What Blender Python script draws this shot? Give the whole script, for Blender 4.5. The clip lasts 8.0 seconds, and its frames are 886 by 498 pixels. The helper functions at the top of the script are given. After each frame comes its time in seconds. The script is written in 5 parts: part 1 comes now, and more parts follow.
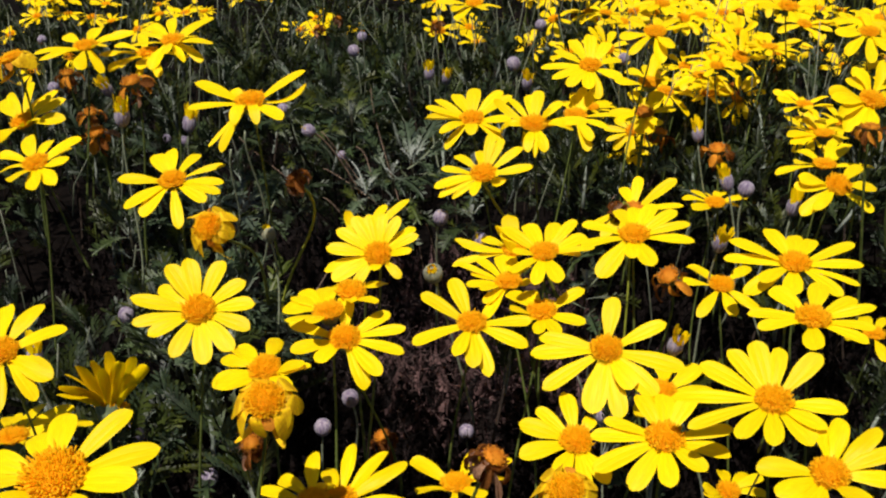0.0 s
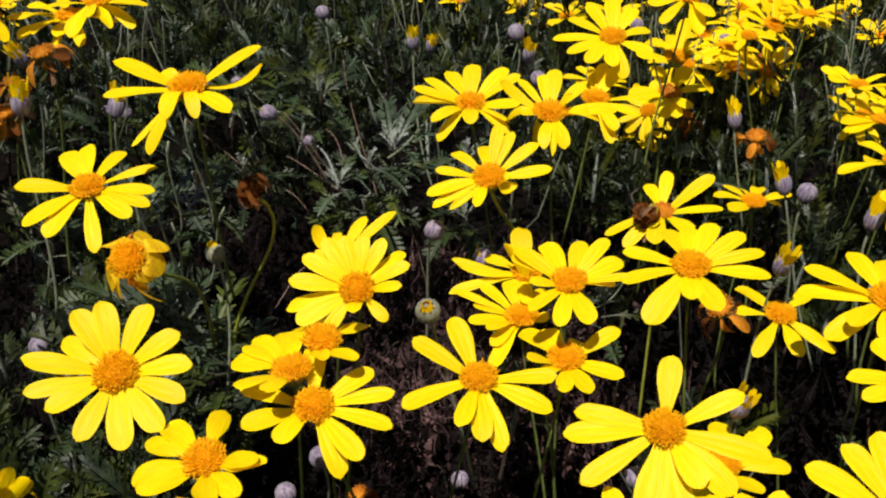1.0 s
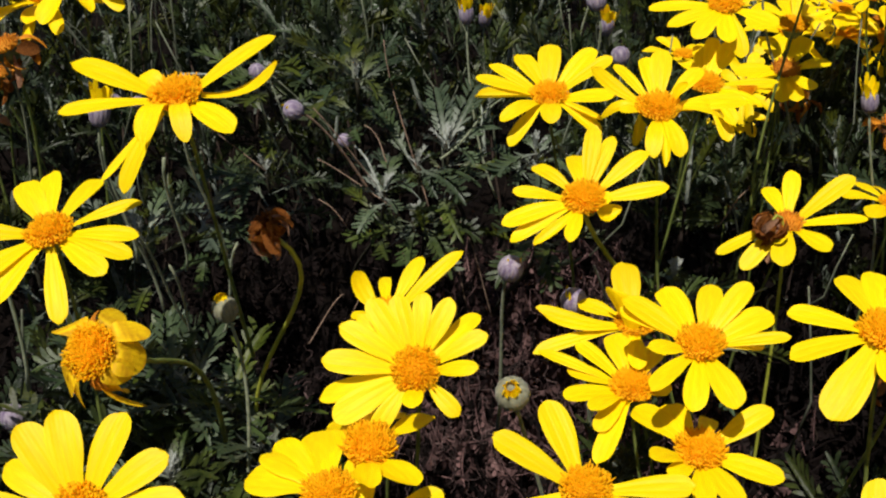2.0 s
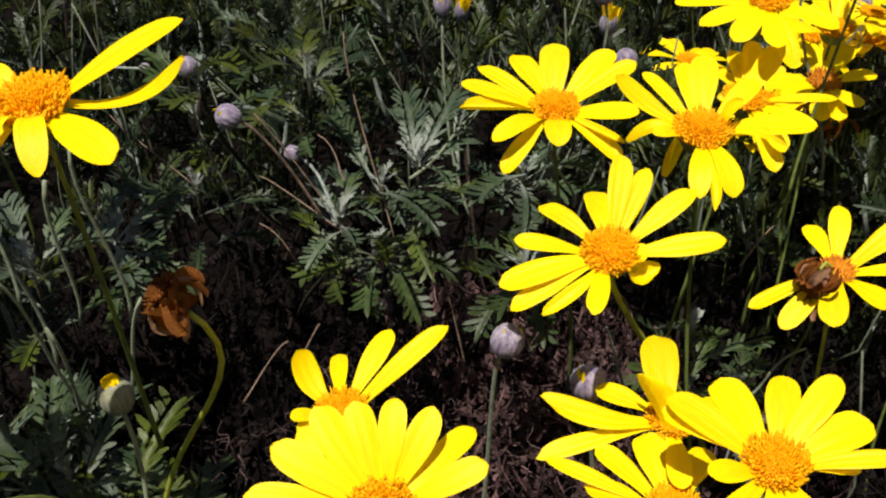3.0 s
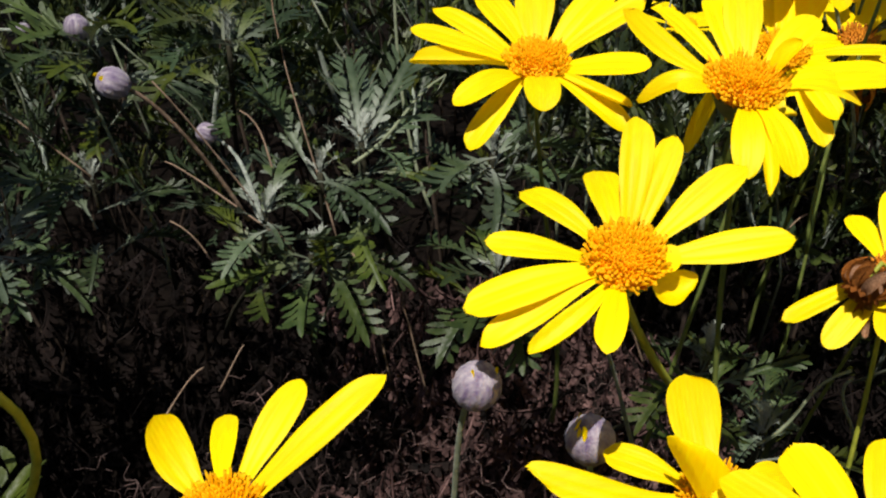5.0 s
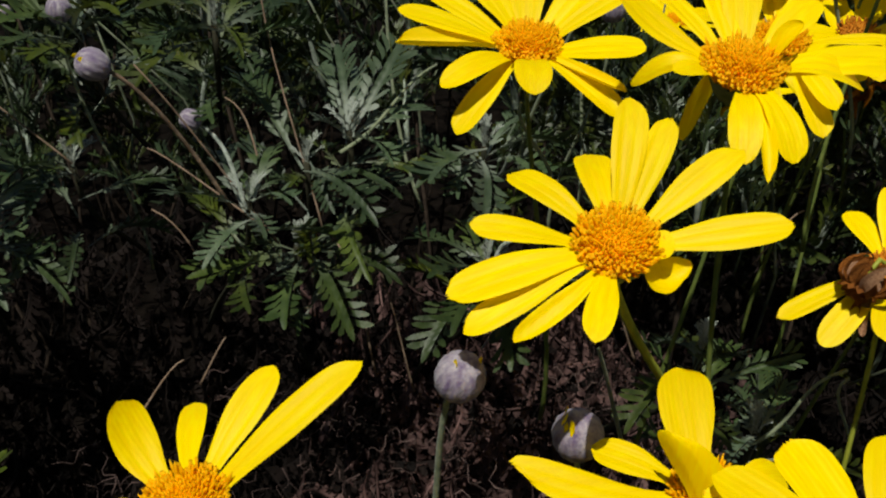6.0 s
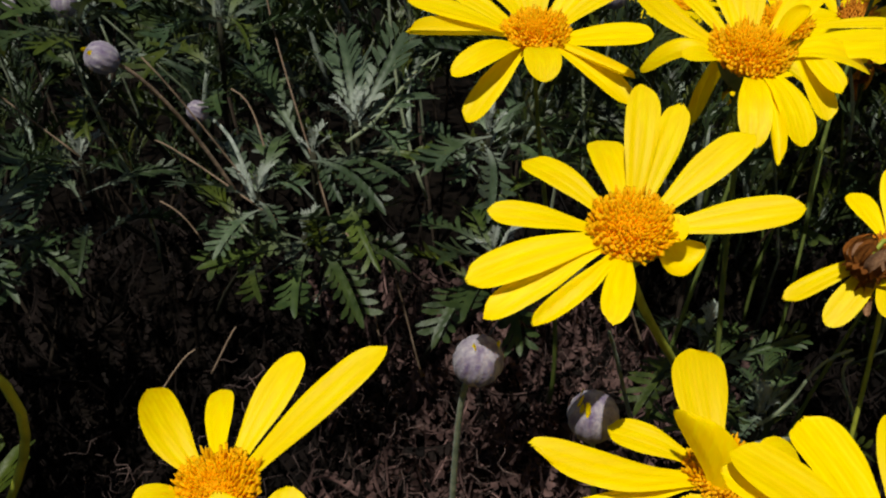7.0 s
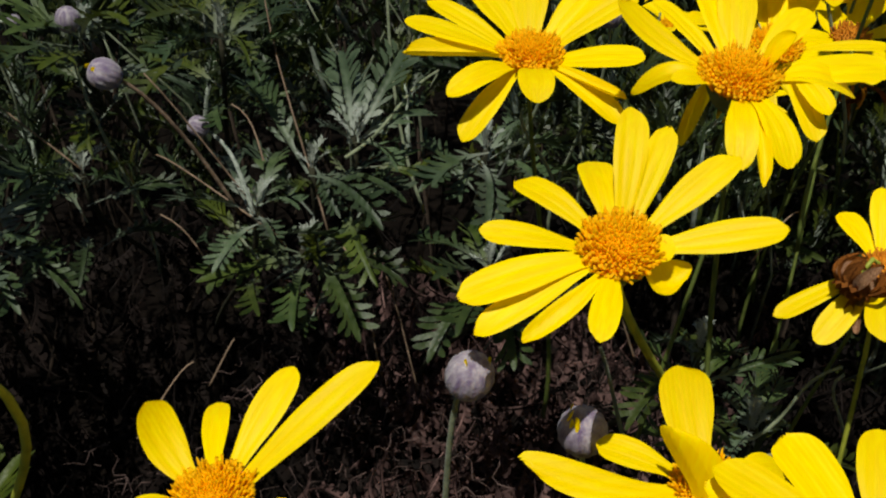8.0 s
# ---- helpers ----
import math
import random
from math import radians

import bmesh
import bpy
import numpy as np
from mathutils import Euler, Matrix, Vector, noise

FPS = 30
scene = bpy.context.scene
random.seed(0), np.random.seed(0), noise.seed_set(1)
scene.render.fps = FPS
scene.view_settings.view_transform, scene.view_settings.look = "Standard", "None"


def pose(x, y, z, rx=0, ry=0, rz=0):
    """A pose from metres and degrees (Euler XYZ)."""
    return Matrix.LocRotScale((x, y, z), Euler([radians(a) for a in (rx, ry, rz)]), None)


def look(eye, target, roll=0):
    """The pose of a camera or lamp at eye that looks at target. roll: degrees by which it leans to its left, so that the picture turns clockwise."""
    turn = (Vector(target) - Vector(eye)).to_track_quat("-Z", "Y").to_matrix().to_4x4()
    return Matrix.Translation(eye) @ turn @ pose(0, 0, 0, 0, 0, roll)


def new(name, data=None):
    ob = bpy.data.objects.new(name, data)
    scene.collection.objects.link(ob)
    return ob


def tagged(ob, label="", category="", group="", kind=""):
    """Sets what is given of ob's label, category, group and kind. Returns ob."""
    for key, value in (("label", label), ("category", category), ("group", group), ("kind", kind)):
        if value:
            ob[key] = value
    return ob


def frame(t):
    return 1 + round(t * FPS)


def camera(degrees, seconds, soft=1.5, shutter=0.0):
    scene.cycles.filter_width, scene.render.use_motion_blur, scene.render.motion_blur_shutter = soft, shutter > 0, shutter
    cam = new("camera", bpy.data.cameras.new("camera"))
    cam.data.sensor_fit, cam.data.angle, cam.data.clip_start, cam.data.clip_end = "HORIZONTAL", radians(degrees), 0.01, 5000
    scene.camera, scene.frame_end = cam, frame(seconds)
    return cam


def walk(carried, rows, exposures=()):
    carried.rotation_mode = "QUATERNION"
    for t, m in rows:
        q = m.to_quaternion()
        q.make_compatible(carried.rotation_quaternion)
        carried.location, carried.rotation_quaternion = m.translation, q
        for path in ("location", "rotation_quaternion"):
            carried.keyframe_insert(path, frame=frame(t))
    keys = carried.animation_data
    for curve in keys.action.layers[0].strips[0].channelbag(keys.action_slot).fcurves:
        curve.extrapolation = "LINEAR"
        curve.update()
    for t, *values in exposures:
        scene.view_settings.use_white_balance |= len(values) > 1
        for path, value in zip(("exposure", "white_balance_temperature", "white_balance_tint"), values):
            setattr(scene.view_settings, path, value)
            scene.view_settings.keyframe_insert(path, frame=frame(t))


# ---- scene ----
cam = camera(45.9, 8.0, soft=2.2)
PATH = [
    (0, (0.03476, 0.08108, 0.63752), (-0.0522, 1.8974, -0.1952), -1.32),
    (0.5, (0.02788, 0.13336, 0.63236), (-0.0536, 1.9465, -0.2077), -1.71),
    (1, (0.01798, 0.19771, 0.61457), (-0.0048, 1.9795, -0.2936), -0.21),
    (1.5, (0.00207, 0.25614, 0.60244), (0.0249, 2.0042, -0.369), -0.10),
    (2, (0.00322, 0.30402, 0.58995), (-0.0914, 2.052, -0.3774), -2.47),
    (2.2, (0.00033, 0.32119, 0.58689), (-0.0686, 2.0738, -0.3741), -0.95),
    (3.3, (-0.00604, 0.41348, 0.55045), (0.0111, 2.1585, -0.4265), -0.65),
    (3.5, (-0.0033, 0.42967, 0.54303), (0.0133, 2.1785, -0.4272), -1.83),
    (4, (0.00106, 0.44386, 0.53566), (-0.0247, 2.1977, -0.4252), -1.56),
    (4.5, (-0.00193, 0.45449, 0.52846), (0.0281, 2.2055, -0.4375), -0.14),
    (4.7, (-0.00101, 0.45507, 0.52755), (0.0443, 2.2015, -0.4461), -0.03),
    (5.8, (-0.00227, 0.46299, 0.52096), (0.0575, 2.2004, -0.468), 1.39),
    (6, (0.00068, 0.46196, 0.52002), (0.0647, 2.2046, -0.4592), 1.28),
    (6.5, (-0.0014, 0.45959, 0.52098), (0.0649, 2.2002, -0.4618), 1.06),
    (7, (-0.00295, 0.45935, 0.52128), (0.0693, 2.1903, -0.478), 0.60),
    (7.5, (-0.00013, 0.46011, 0.52281), (0.0789, 2.2009, -0.4587), 1.14),
    (8, (-0.00186, 0.4562, 0.52415), (0.0698, 2.1985, -0.4552), 1.01),
]
EXPOSURES = [(0, 0.28, 6500, 13), (2.2, 0.28, 6500, 13), (3.3, 0.56, 6500, 10), (4.7, 0.56, 6500, 10), (5.8, -0.03, 6550, 1), (8, -0.03, 6550, 1)]
walk(cam, [(t, look(eye, target, roll)) for t, eye, target, roll in PATH], EXPOSURES)

# ---- light ----
TO_SUN = Vector((-0.14, -0.38, 0.88)).normalized()
world = bpy.data.worlds.new("sky")
scene.world = world
world.use_nodes = True
sky = world.node_tree.nodes.new("ShaderNodeTexSky")
sky.sky_type = "NISHITA"
sky.sun_disc = False
sky.sun_elevation = math.asin(TO_SUN.z)
sky.sun_rotation = math.atan2(TO_SUN.x, TO_SUN.y)
background = world.node_tree.nodes["Background"]
background.inputs["Strength"].default_value = 0.035
world.node_tree.links.new(sky.outputs["Color"], background.inputs["Color"])
sun = new("sun", bpy.data.lights.new("sun", "SUN"))
sun.data.energy = 4.2
sun.data.angle = radians(0.53)
sun.data.color = (1.0, 0.95, 0.88)
sun.matrix_world = look(TO_SUN * 5, (0, 0, 0))


# ---- materials ----
def material(name, low, high, rough=0.6, spec=0.3, scale=300.0, detail=4.0, bump=0.15, bump_scale=900.0, thin=0.0, vary=0.25,
             per="object", bands=0.0, sheen=0.0, hue=0.0, streak=1.0, wool=0.0, flow=1.0):
    """Two colours mixed by noise at two scales, a tint for each piece, fine relief, and light that passes through where it is thin."""
    m = bpy.data.materials.new(name)
    m.use_nodes = True
    nt = m.node_tree
    n, k = nt.nodes, nt.links
    n.clear()
    out = n.new("ShaderNodeOutputMaterial")
    body = n.new("ShaderNodeBsdfPrincipled")
    coord = n.new("ShaderNodeTexCoord")
    grain = n.new("ShaderNodeTexNoise")
    grain.inputs["Scale"].default_value = scale
    grain.inputs["Detail"].default_value = detail
    along = n.new("ShaderNodeMapping")
    along.inputs["Scale"].default_value = (flow, 1.0, streak)
    k.new(coord.outputs["Object"], along.inputs["Vector"])
    k.new(along.outputs["Vector"], grain.inputs["Vector"])
    ramp = n.new("ShaderNodeValToRGB")
    ramp.color_ramp.elements[0].position, ramp.color_ramp.elements[1].position = 0.34, 0.68
    ramp.color_ramp.elements[0].color, ramp.color_ramp.elements[1].color = (*low, 1), (*high, 1)
    k.new(grain.outputs["Fac"], ramp.inputs["Fac"])
    if per == "object":
        rnd = n.new("ShaderNodeObjectInfo").outputs["Random"]
    else:
        rnd = n.new("ShaderNodeNewGeometry").outputs["Random Per Island"]
    shift = n.new("ShaderNodeMapRange")
    shift.inputs["To Min"].default_value, shift.inputs["To Max"].default_value = 1.0 - vary, 1.0 + vary
    k.new(rnd, shift.inputs["Value"])
    tint = n.new("ShaderNodeHueSaturation")
    k.new(shift.outputs["Result"], tint.inputs["Value"])
    k.new(ramp.outputs["Color"], tint.inputs["Color"])
    if hue:
        spread = n.new("ShaderNodeMath")
        spread.operation = "FRACT"
        many = n.new("ShaderNodeMath")
        many.operation = "MULTIPLY"
        many.inputs[1].default_value = 17.3
        turned = n.new("ShaderNodeMapRange")
        turned.inputs["To Min"].default_value, turned.inputs["To Max"].default_value = 0.5 - hue, 0.5 + hue * 0.3
        k.new(rnd, many.inputs[0])
        k.new(many.outputs[0], spread.inputs[0])
        k.new(spread.outputs[0], turned.inputs["Value"])
        k.new(turned.outputs["Result"], tint.inputs["Hue"])
        rich = n.new("ShaderNodeMapRange")
        rich.inputs["From Min"].default_value, rich.inputs["From Max"].default_value = 1.0, 0.0
        rich.inputs["To Min"].default_value, rich.inputs["To Max"].default_value = 0.75, 1.5
        k.new(spread.outputs[0], rich.inputs["Value"])
        k.new(rich.outputs["Result"], tint.inputs["Saturation"])
    colour = tint.outputs["Color"]
    if wool:
        split = n.new("ShaderNodeSeparateXYZ")
        k.new(coord.outputs["Object"], split.inputs["Vector"])
        down = n.new("ShaderNodeMapRange")
        down.inputs["From Min"].default_value, down.inputs["From Max"].default_value = 0.12, 0.52
        down.inputs["To Min"].default_value, down.inputs["To Max"].default_value = wool, 0.0
        k.new(split.outputs["X"], down.inputs["Value"])
        fuzzy = n.new("ShaderNodeMix")
        fuzzy.data_type = "RGBA"
        fuzzy.inputs["B"].default_value = (0.36, 0.385, 0.34, 1)
        k.new(down.outputs["Result"], fuzzy.inputs["Factor"])
        k.new(colour, fuzzy.inputs["A"])
        colour = fuzzy.outputs["Result"]
    k.new(colour, body.inputs["Base Color"])
    body.inputs["Roughness"].default_value = rough
    body.inputs["Specular IOR Level"].default_value = spec
    body.inputs["Sheen Weight"].default_value = sheen
    fine = n.new("ShaderNodeTexNoise")
    fine.inputs["Scale"].default_value = bump_scale
    fine.inputs["Detail"].default_value = 3.0
    k.new(coord.outputs["Object"], fine.inputs["Vector"])
    height = fine.outputs["Fac"]
    if bands:
        wave = n.new("ShaderNodeTexWave")
        wave.bands_direction = "Y"
        wave.inputs["Scale"].default_value = bands
        wave.inputs["Distortion"].default_value = 1.2
        wave.inputs["Detail Scale"].default_value = 0.6
        k.new(coord.outputs["Object"], wave.inputs["Vector"])
        height = wave.outputs["Fac"]
    relief = n.new("ShaderNodeBump")
    relief.inputs["Strength"].default_value = bump
    relief.inputs["Distance"].default_value = 0.0008
    k.new(height, relief.inputs["Height"])
    k.new(relief.outputs["Normal"], body.inputs["Normal"])
    last = body.outputs["BSDF"]
    if thin:
        through_leaf = n.new("ShaderNodeBsdfTranslucent")
        k.new(colour, through_leaf.inputs["Color"])
        k.new(relief.outputs["Normal"], through_leaf.inputs["Normal"])
        mix = n.new("ShaderNodeMixShader")
        mix.inputs["Fac"].default_value = thin
        k.new(last, mix.inputs[1])
        k.new(through_leaf.outputs["BSDF"], mix.inputs[2])
        last = mix.outputs["Shader"]
    k.new(last, out.inputs["Surface"])
    return m


PETAL = material("yellow_petal", (0.958, 0.652, 0.0), (0.99, 0.742, 0.0), 0.5, 0.16, 22.0, 4, 0.06, 40, thin=0.26, vary=0.07, bands=6.0, flow=0.1)
FADED = material("faded_petal", (0.62, 0.33, 0.006), (0.93, 0.62, 0.006), 0.6, 0.15, 4.0, 5, 0.12, 40, thin=0.25, vary=0.15, bands=5.0)
DISC = material("orange_florets", (0.92, 0.44, 0.0), (1.0, 0.58, 0.005), 0.6, 0.12, 500, 3, 0.25, 1500, thin=0.3, vary=0.12, per="island")
CORE = material("deep_orange_core", (0.78, 0.31, 0.0), (0.86, 0.39, 0.002), 0.7, 0.12, 600, 3, 0.3, 1500, thin=0.15)
STEM = material("green_stem", (0.075, 0.105, 0.022), (0.14, 0.17, 0.042), 0.5, 0.3, 260, 4, 0.2, 900, thin=0.0, vary=0.2)
LIME = material("yellow_green_stem", (0.25, 0.28, 0.03), (0.38, 0.40, 0.05), 0.5, 0.3, 260, 4, 0.2, 900, vary=0.12)
CALYX = material("green_calyx", (0.10, 0.14, 0.07), (0.2, 0.24, 0.13), 0.6, 0.25, 500, 4, 0.25, 900, vary=0.15)
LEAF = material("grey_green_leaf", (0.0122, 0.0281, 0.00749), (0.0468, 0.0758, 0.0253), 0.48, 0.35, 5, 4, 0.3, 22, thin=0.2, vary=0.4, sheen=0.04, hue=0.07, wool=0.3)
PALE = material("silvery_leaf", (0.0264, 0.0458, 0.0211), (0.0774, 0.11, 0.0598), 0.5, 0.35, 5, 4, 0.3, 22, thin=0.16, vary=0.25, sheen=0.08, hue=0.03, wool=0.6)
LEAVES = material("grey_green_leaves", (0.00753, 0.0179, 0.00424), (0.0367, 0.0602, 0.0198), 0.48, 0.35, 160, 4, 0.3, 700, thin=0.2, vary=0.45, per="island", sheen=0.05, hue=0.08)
WOOL = material("white_woolly_shoot", (0.16, 0.185, 0.15), (0.36, 0.385, 0.34), 0.85, 0.1, 700, 5, 0.5, 1600, vary=0.15, sheen=0.3)
BUD = material("lavender_bud", (0.11, 0.075, 0.15), (0.345, 0.305, 0.34), 0.75, 0.15, 3.2, 6, 0.4, 9, vary=0.1, sheen=0.15, streak=0.22)
GREEN_BUD = material("pale_green_bud", (0.13, 0.135, 0.08), (0.31, 0.31, 0.2), 0.75, 0.15, 3.2, 6, 0.4, 9, vary=0.1, sheen=0.15, streak=0.22)
SPRIG_STEM = material("dark_shoot_stem", (0.018, 0.018, 0.011), (0.05, 0.046, 0.03), 0.8, 0.12, 300, 4, 0.3, 1200, vary=0.2)
SHOOTS = material("pale_shoots", (0.12, 0.15, 0.11), (0.28, 0.31, 0.26), 0.8, 0.15, 500, 4, 0.3, 1400, vary=0.3, per="island", sheen=0.2)
STALKS = material("grey_stalks", (0.09, 0.11, 0.06), (0.19, 0.2, 0.15), 0.7, 0.2, 200, 4, 0.2, 800, vary=0.35, per="island")
DRY = material("dry_stalk", (0.12, 0.08, 0.055), (0.26, 0.18, 0.13), 0.75, 0.15, 200, 4, 0.3, 800, vary=0.3)
FUZZY_STEM = material("grey_green_fuzzy_stem", (0.13, 0.155, 0.09), (0.24, 0.265, 0.17), 0.7, 0.2, 400, 4, 0.3, 1400, vary=0.15, sheen=0.1)
# dead leaves near black: the hollow's shade is put into their colour
SHADED_DEAD = material("dead_leaves", (0.0025, 0.0016, 0.0014), (0.0125, 0.008, 0.007), 0.8, 0.12, 150, 5, 0.4, 700, thin=0.06, vary=0.5, per="island")
# sunlit-toned copy of the dry leaves, for the lit part of the hollow
LITTER = material("dry_pinkish_leaves", (0.0293, 0.0157, 0.0152), (0.159, 0.0924, 0.086), 0.8, 0.12, 150, 5, 0.4, 700, thin=0.1, vary=0.55, per="island")
WISP = material("dry_shred", (0.03, 0.018, 0.016), (0.13, 0.085, 0.078), 0.7, 0.2, 150, 5, 0.3, 700, vary=0.6, per="island")
BROWN = material("withered_petal", (0.12, 0.036, 0.008), (0.42, 0.15, 0.026), 0.75, 0.15, 30, 5, 0.5, 90, thin=0.45, vary=0.3)
RUST = material("rust_orange_petal", (0.5, 0.16, 0.012), (0.75, 0.32, 0.02), 0.7, 0.15, 30, 5, 0.4, 90, thin=0.15, vary=0.2)
HUSK = material("pale_dried_petal", (0.20, 0.09, 0.045), (0.52, 0.30, 0.18), 0.8, 0.12, 30, 5, 0.5, 90, thin=0.3, vary=0.25)
WOOD = material("woody_branch", (0.014, 0.010, 0.008), (0.045, 0.032, 0.024), 0.85, 0.1, 150, 5, 0.5, 500, vary=0.3, per="island")
# soil colour far below bare earth: shade under the shrubs is included in it
SOIL = material("shade_toned_soil", (0.0018, 0.0013, 0.001), (0.007, 0.005, 0.004), 0.95, 0.04, 60, 8, 0.8, 300, vary=0.0)


# ---- shapes ----
def smooth(a, b, x):
    t = min(1.0, max(0.0, (x - a) / (b - a)))
    return t * t * (3 - 2 * t)


def mesh_of(name, verts, faces, mat, smooth=True):
    me = bpy.data.meshes.new(name)
    me.from_pydata([tuple(v) for v in verts], [], faces)
    me.materials.append(mat)
    if smooth:
        me.polygons.foreach_set("use_smooth", [True] * len(me.polygons))
    me.update()
    return me


def part(name, me, parent, m=None, label=""):
    ob = new(name, me)
    ob.parent = parent
    if m is not None:
        ob.matrix_basis = m
    return tagged(ob, label) if label else ob


def tube(points, r0, r1, sides=7):
    """Rings round a line of points, closed at the far end."""
    verts, faces = [], []
    pts = [Vector(p) for p in points]
    side = Vector((0.31, 0.95, 0.05))
    for i, p in enumerate(pts):
        d = (pts[min(i + 1, len(pts) - 1)] - pts[max(i - 1, 0)]).normalized()
        a = (side - d * side.dot(d)).normalized()
        b = d.cross(a)
        r = r0 + (r1 - r0) * i / (len(pts) - 1)
        for j in range(sides):
            t = 2 * math.pi * j / sides
            verts.append(p + a * (r * math.cos(t)) + b * (r * math.sin(t)))
    for i in range(len(pts) - 1):
        for j in range(sides):
            k = (j + 1) % sides
            faces.append((i * sides + j, i * sides + k, (i + 1) * sides + k, (i + 1) * sides + j))
    faces.append(tuple((len(pts) - 1) * sides + j for j in range(sides)))
    faces.append(tuple(reversed(range(sides))))
    return verts, faces


def bend(a, da, b, db, steps=10):
    """A smooth line from a (leaving along da) to b (arriving along db)."""
    a, da, b, db = Vector(a), Vector(da), Vector(b), Vector(db)
    line = []
    for i in range(steps + 1):
        t = i / steps
        line.append(a * (1 - t) ** 3 + (a + da) * 3 * t * (1 - t) ** 2 + (b - db) * 3 * t * t * (1 - t) + b * t ** 3)
    return line


def lathe(profile, sides, ridges=0, depth=0.0):
    verts, faces = [], []
    for r, z in profile:
        for j in range(sides):
            t = 2 * math.pi * j / sides
            q = r * (1 + depth * math.cos(ridges * t)) if ridges else r
            verts.append((q * math.cos(t), q * math.sin(t), z))
    for i in range(len(profile) - 1):
        for j in range(sides):
            k = (j + 1) % sides
            faces.append((i * sides + j, i * sides + k, (i + 1) * sides + k, (i + 1) * sides + j))
    faces.append(tuple((len(profile) - 1) * sides + j for j in range(sides)))
    return verts, faces


def petal_mesh(name, mat, width, arch, sag, curl, seed):
    """A ray petal one unit long: narrow foot, broad rounded tip, two shallow furrows, a bowed length."""
    rng = random.Random(seed)
    nu, nv = 12, 8
    verts, faces = [], []
    lean, wob, nick = rng.uniform(-0.09, 0.09), rng.uniform(0, 6.28), rng.uniform(0.0, 0.008)
    twist, ripple = rng.uniform(-0.5, 0.5), rng.uniform(0.01, 0.03)
    for i in range(nu + 1):
        u = 1 - (1 - i / nu) ** 1.5
        t = min(1.0, u / 0.6)
        w = width * (0.36 + 0.64 * t * t * (3 - 2 * t))
        if u > 0.66:
            w *= max(0.05, 1 - ((u - 0.66) / 0.345) ** 2.8) ** 0.5
        for j in range(nv + 1):
            v = 2 * j / nv - 1
            furrow = 0.009 * math.cos(3 * math.pi * v) * math.sin(math.pi * min(1, u * 1.1))
            cup = curl * w * v * v
            z = arch * 4 * u * (1 - u) + sag * u * u + furrow + cup + ripple * math.sin(7 * u + wob) * v + twist * w * v * u * u
            verts.append((u + nick * math.cos(3 * math.pi * v) * (u > 0.97), w * v + lean * u * u, z))
    for i in range(nu):
        for j in range(nv):
            a = i * (nv + 1) + j
            faces.append((a, a + nv + 1, a + nv + 2, a + 1))
    return mesh_of(name, verts, faces, mat)


def ray_mesh(long, wide, bow, drop, cup, side, seed):
    """A petal of its own shape, one unit long; the sizes given are millimetres: how far it bows up midway, its tip drops, and it strays sideways."""
    rng = random.Random(seed)
    nu, nv = 15, 10
    verts, faces = [], []
    foot, tip, wob = rng.uniform(0.40, 0.5), rng.uniform(0.66, 0.74), rng.uniform(0, 6.28)
    notch, skew, ripple = rng.uniform(0.0, 0.014), rng.uniform(-0.02, 0.02), rng.uniform(0.004, 0.014)
    for i in range(nu + 1):
        u = 1 - (1 - i / nu) ** 1.6
        w = 0.5 * wide / long * (foot + (1 - foot) * smooth(0.0, 0.62, u))
        if u > tip:
            w *= max(0.03, 1 - ((u - tip) / (1.003 - tip)) ** 2.4) ** 0.5
        for j in range(nv + 1):
            v = 2 * j / nv - 1
            furrow = 0.008 * math.cos(3 * math.pi * v) * math.sin(math.pi * min(1, u * 1.05))
            z = (bow * 4 * u * (1 - u) + drop * u ** 2.5) / long + furrow + (cup + 0.10) * w * (v * v - 0.4) + ripple * math.sin(6 * u + wob) * v
            trim = notch * (1 - math.cos(3 * math.pi * v)) * smooth(0.9, 1.0, u) + skew * v * smooth(0.8, 1, u)
            verts.append((u - trim, w * v + side / long * u * u, z))
    for i in range(nu):
        for j in range(nv):
            a = i * (nv + 1) + j
            faces.append((a, a + nv + 1, a + nv + 2, a + 1))
    return mesh_of("petal", verts, faces, PETAL)


PETALS = [petal_mesh("petal", PETAL, 0.130 + 0.011 * (i % 4), 0.03 + 0.02 * (i % 3), -0.04 - 0.03 * (i % 2), 0.3 - 0.25 * (i % 3), i) for i in range(9)]
FADED_PETALS = [petal_mesh("petal", FADED, 0.17, 0.34, -0.95, 0.4, 20 + i) for i in range(3)]
BROWN_PETALS = [petal_mesh("petal", HUSK if i == 1 else BROWN, 0.13, 0.20, -0.5 + 0.2 * i, 1.3, 30 + i) for i in range(4)]
SHREDS = [petal_mesh("petal", (BROWN, HUSK, HUSK)[i], 0.10, 0.16 - 0.16 * i, 0.25 * i - 0.3, 2.0, 50 + i) for i in range(3)]
RUST_PETALS = [petal_mesh("petal", RUST, 0.12, 0.14, -0.5, 1.0, 40 + i) for i in range(3)]


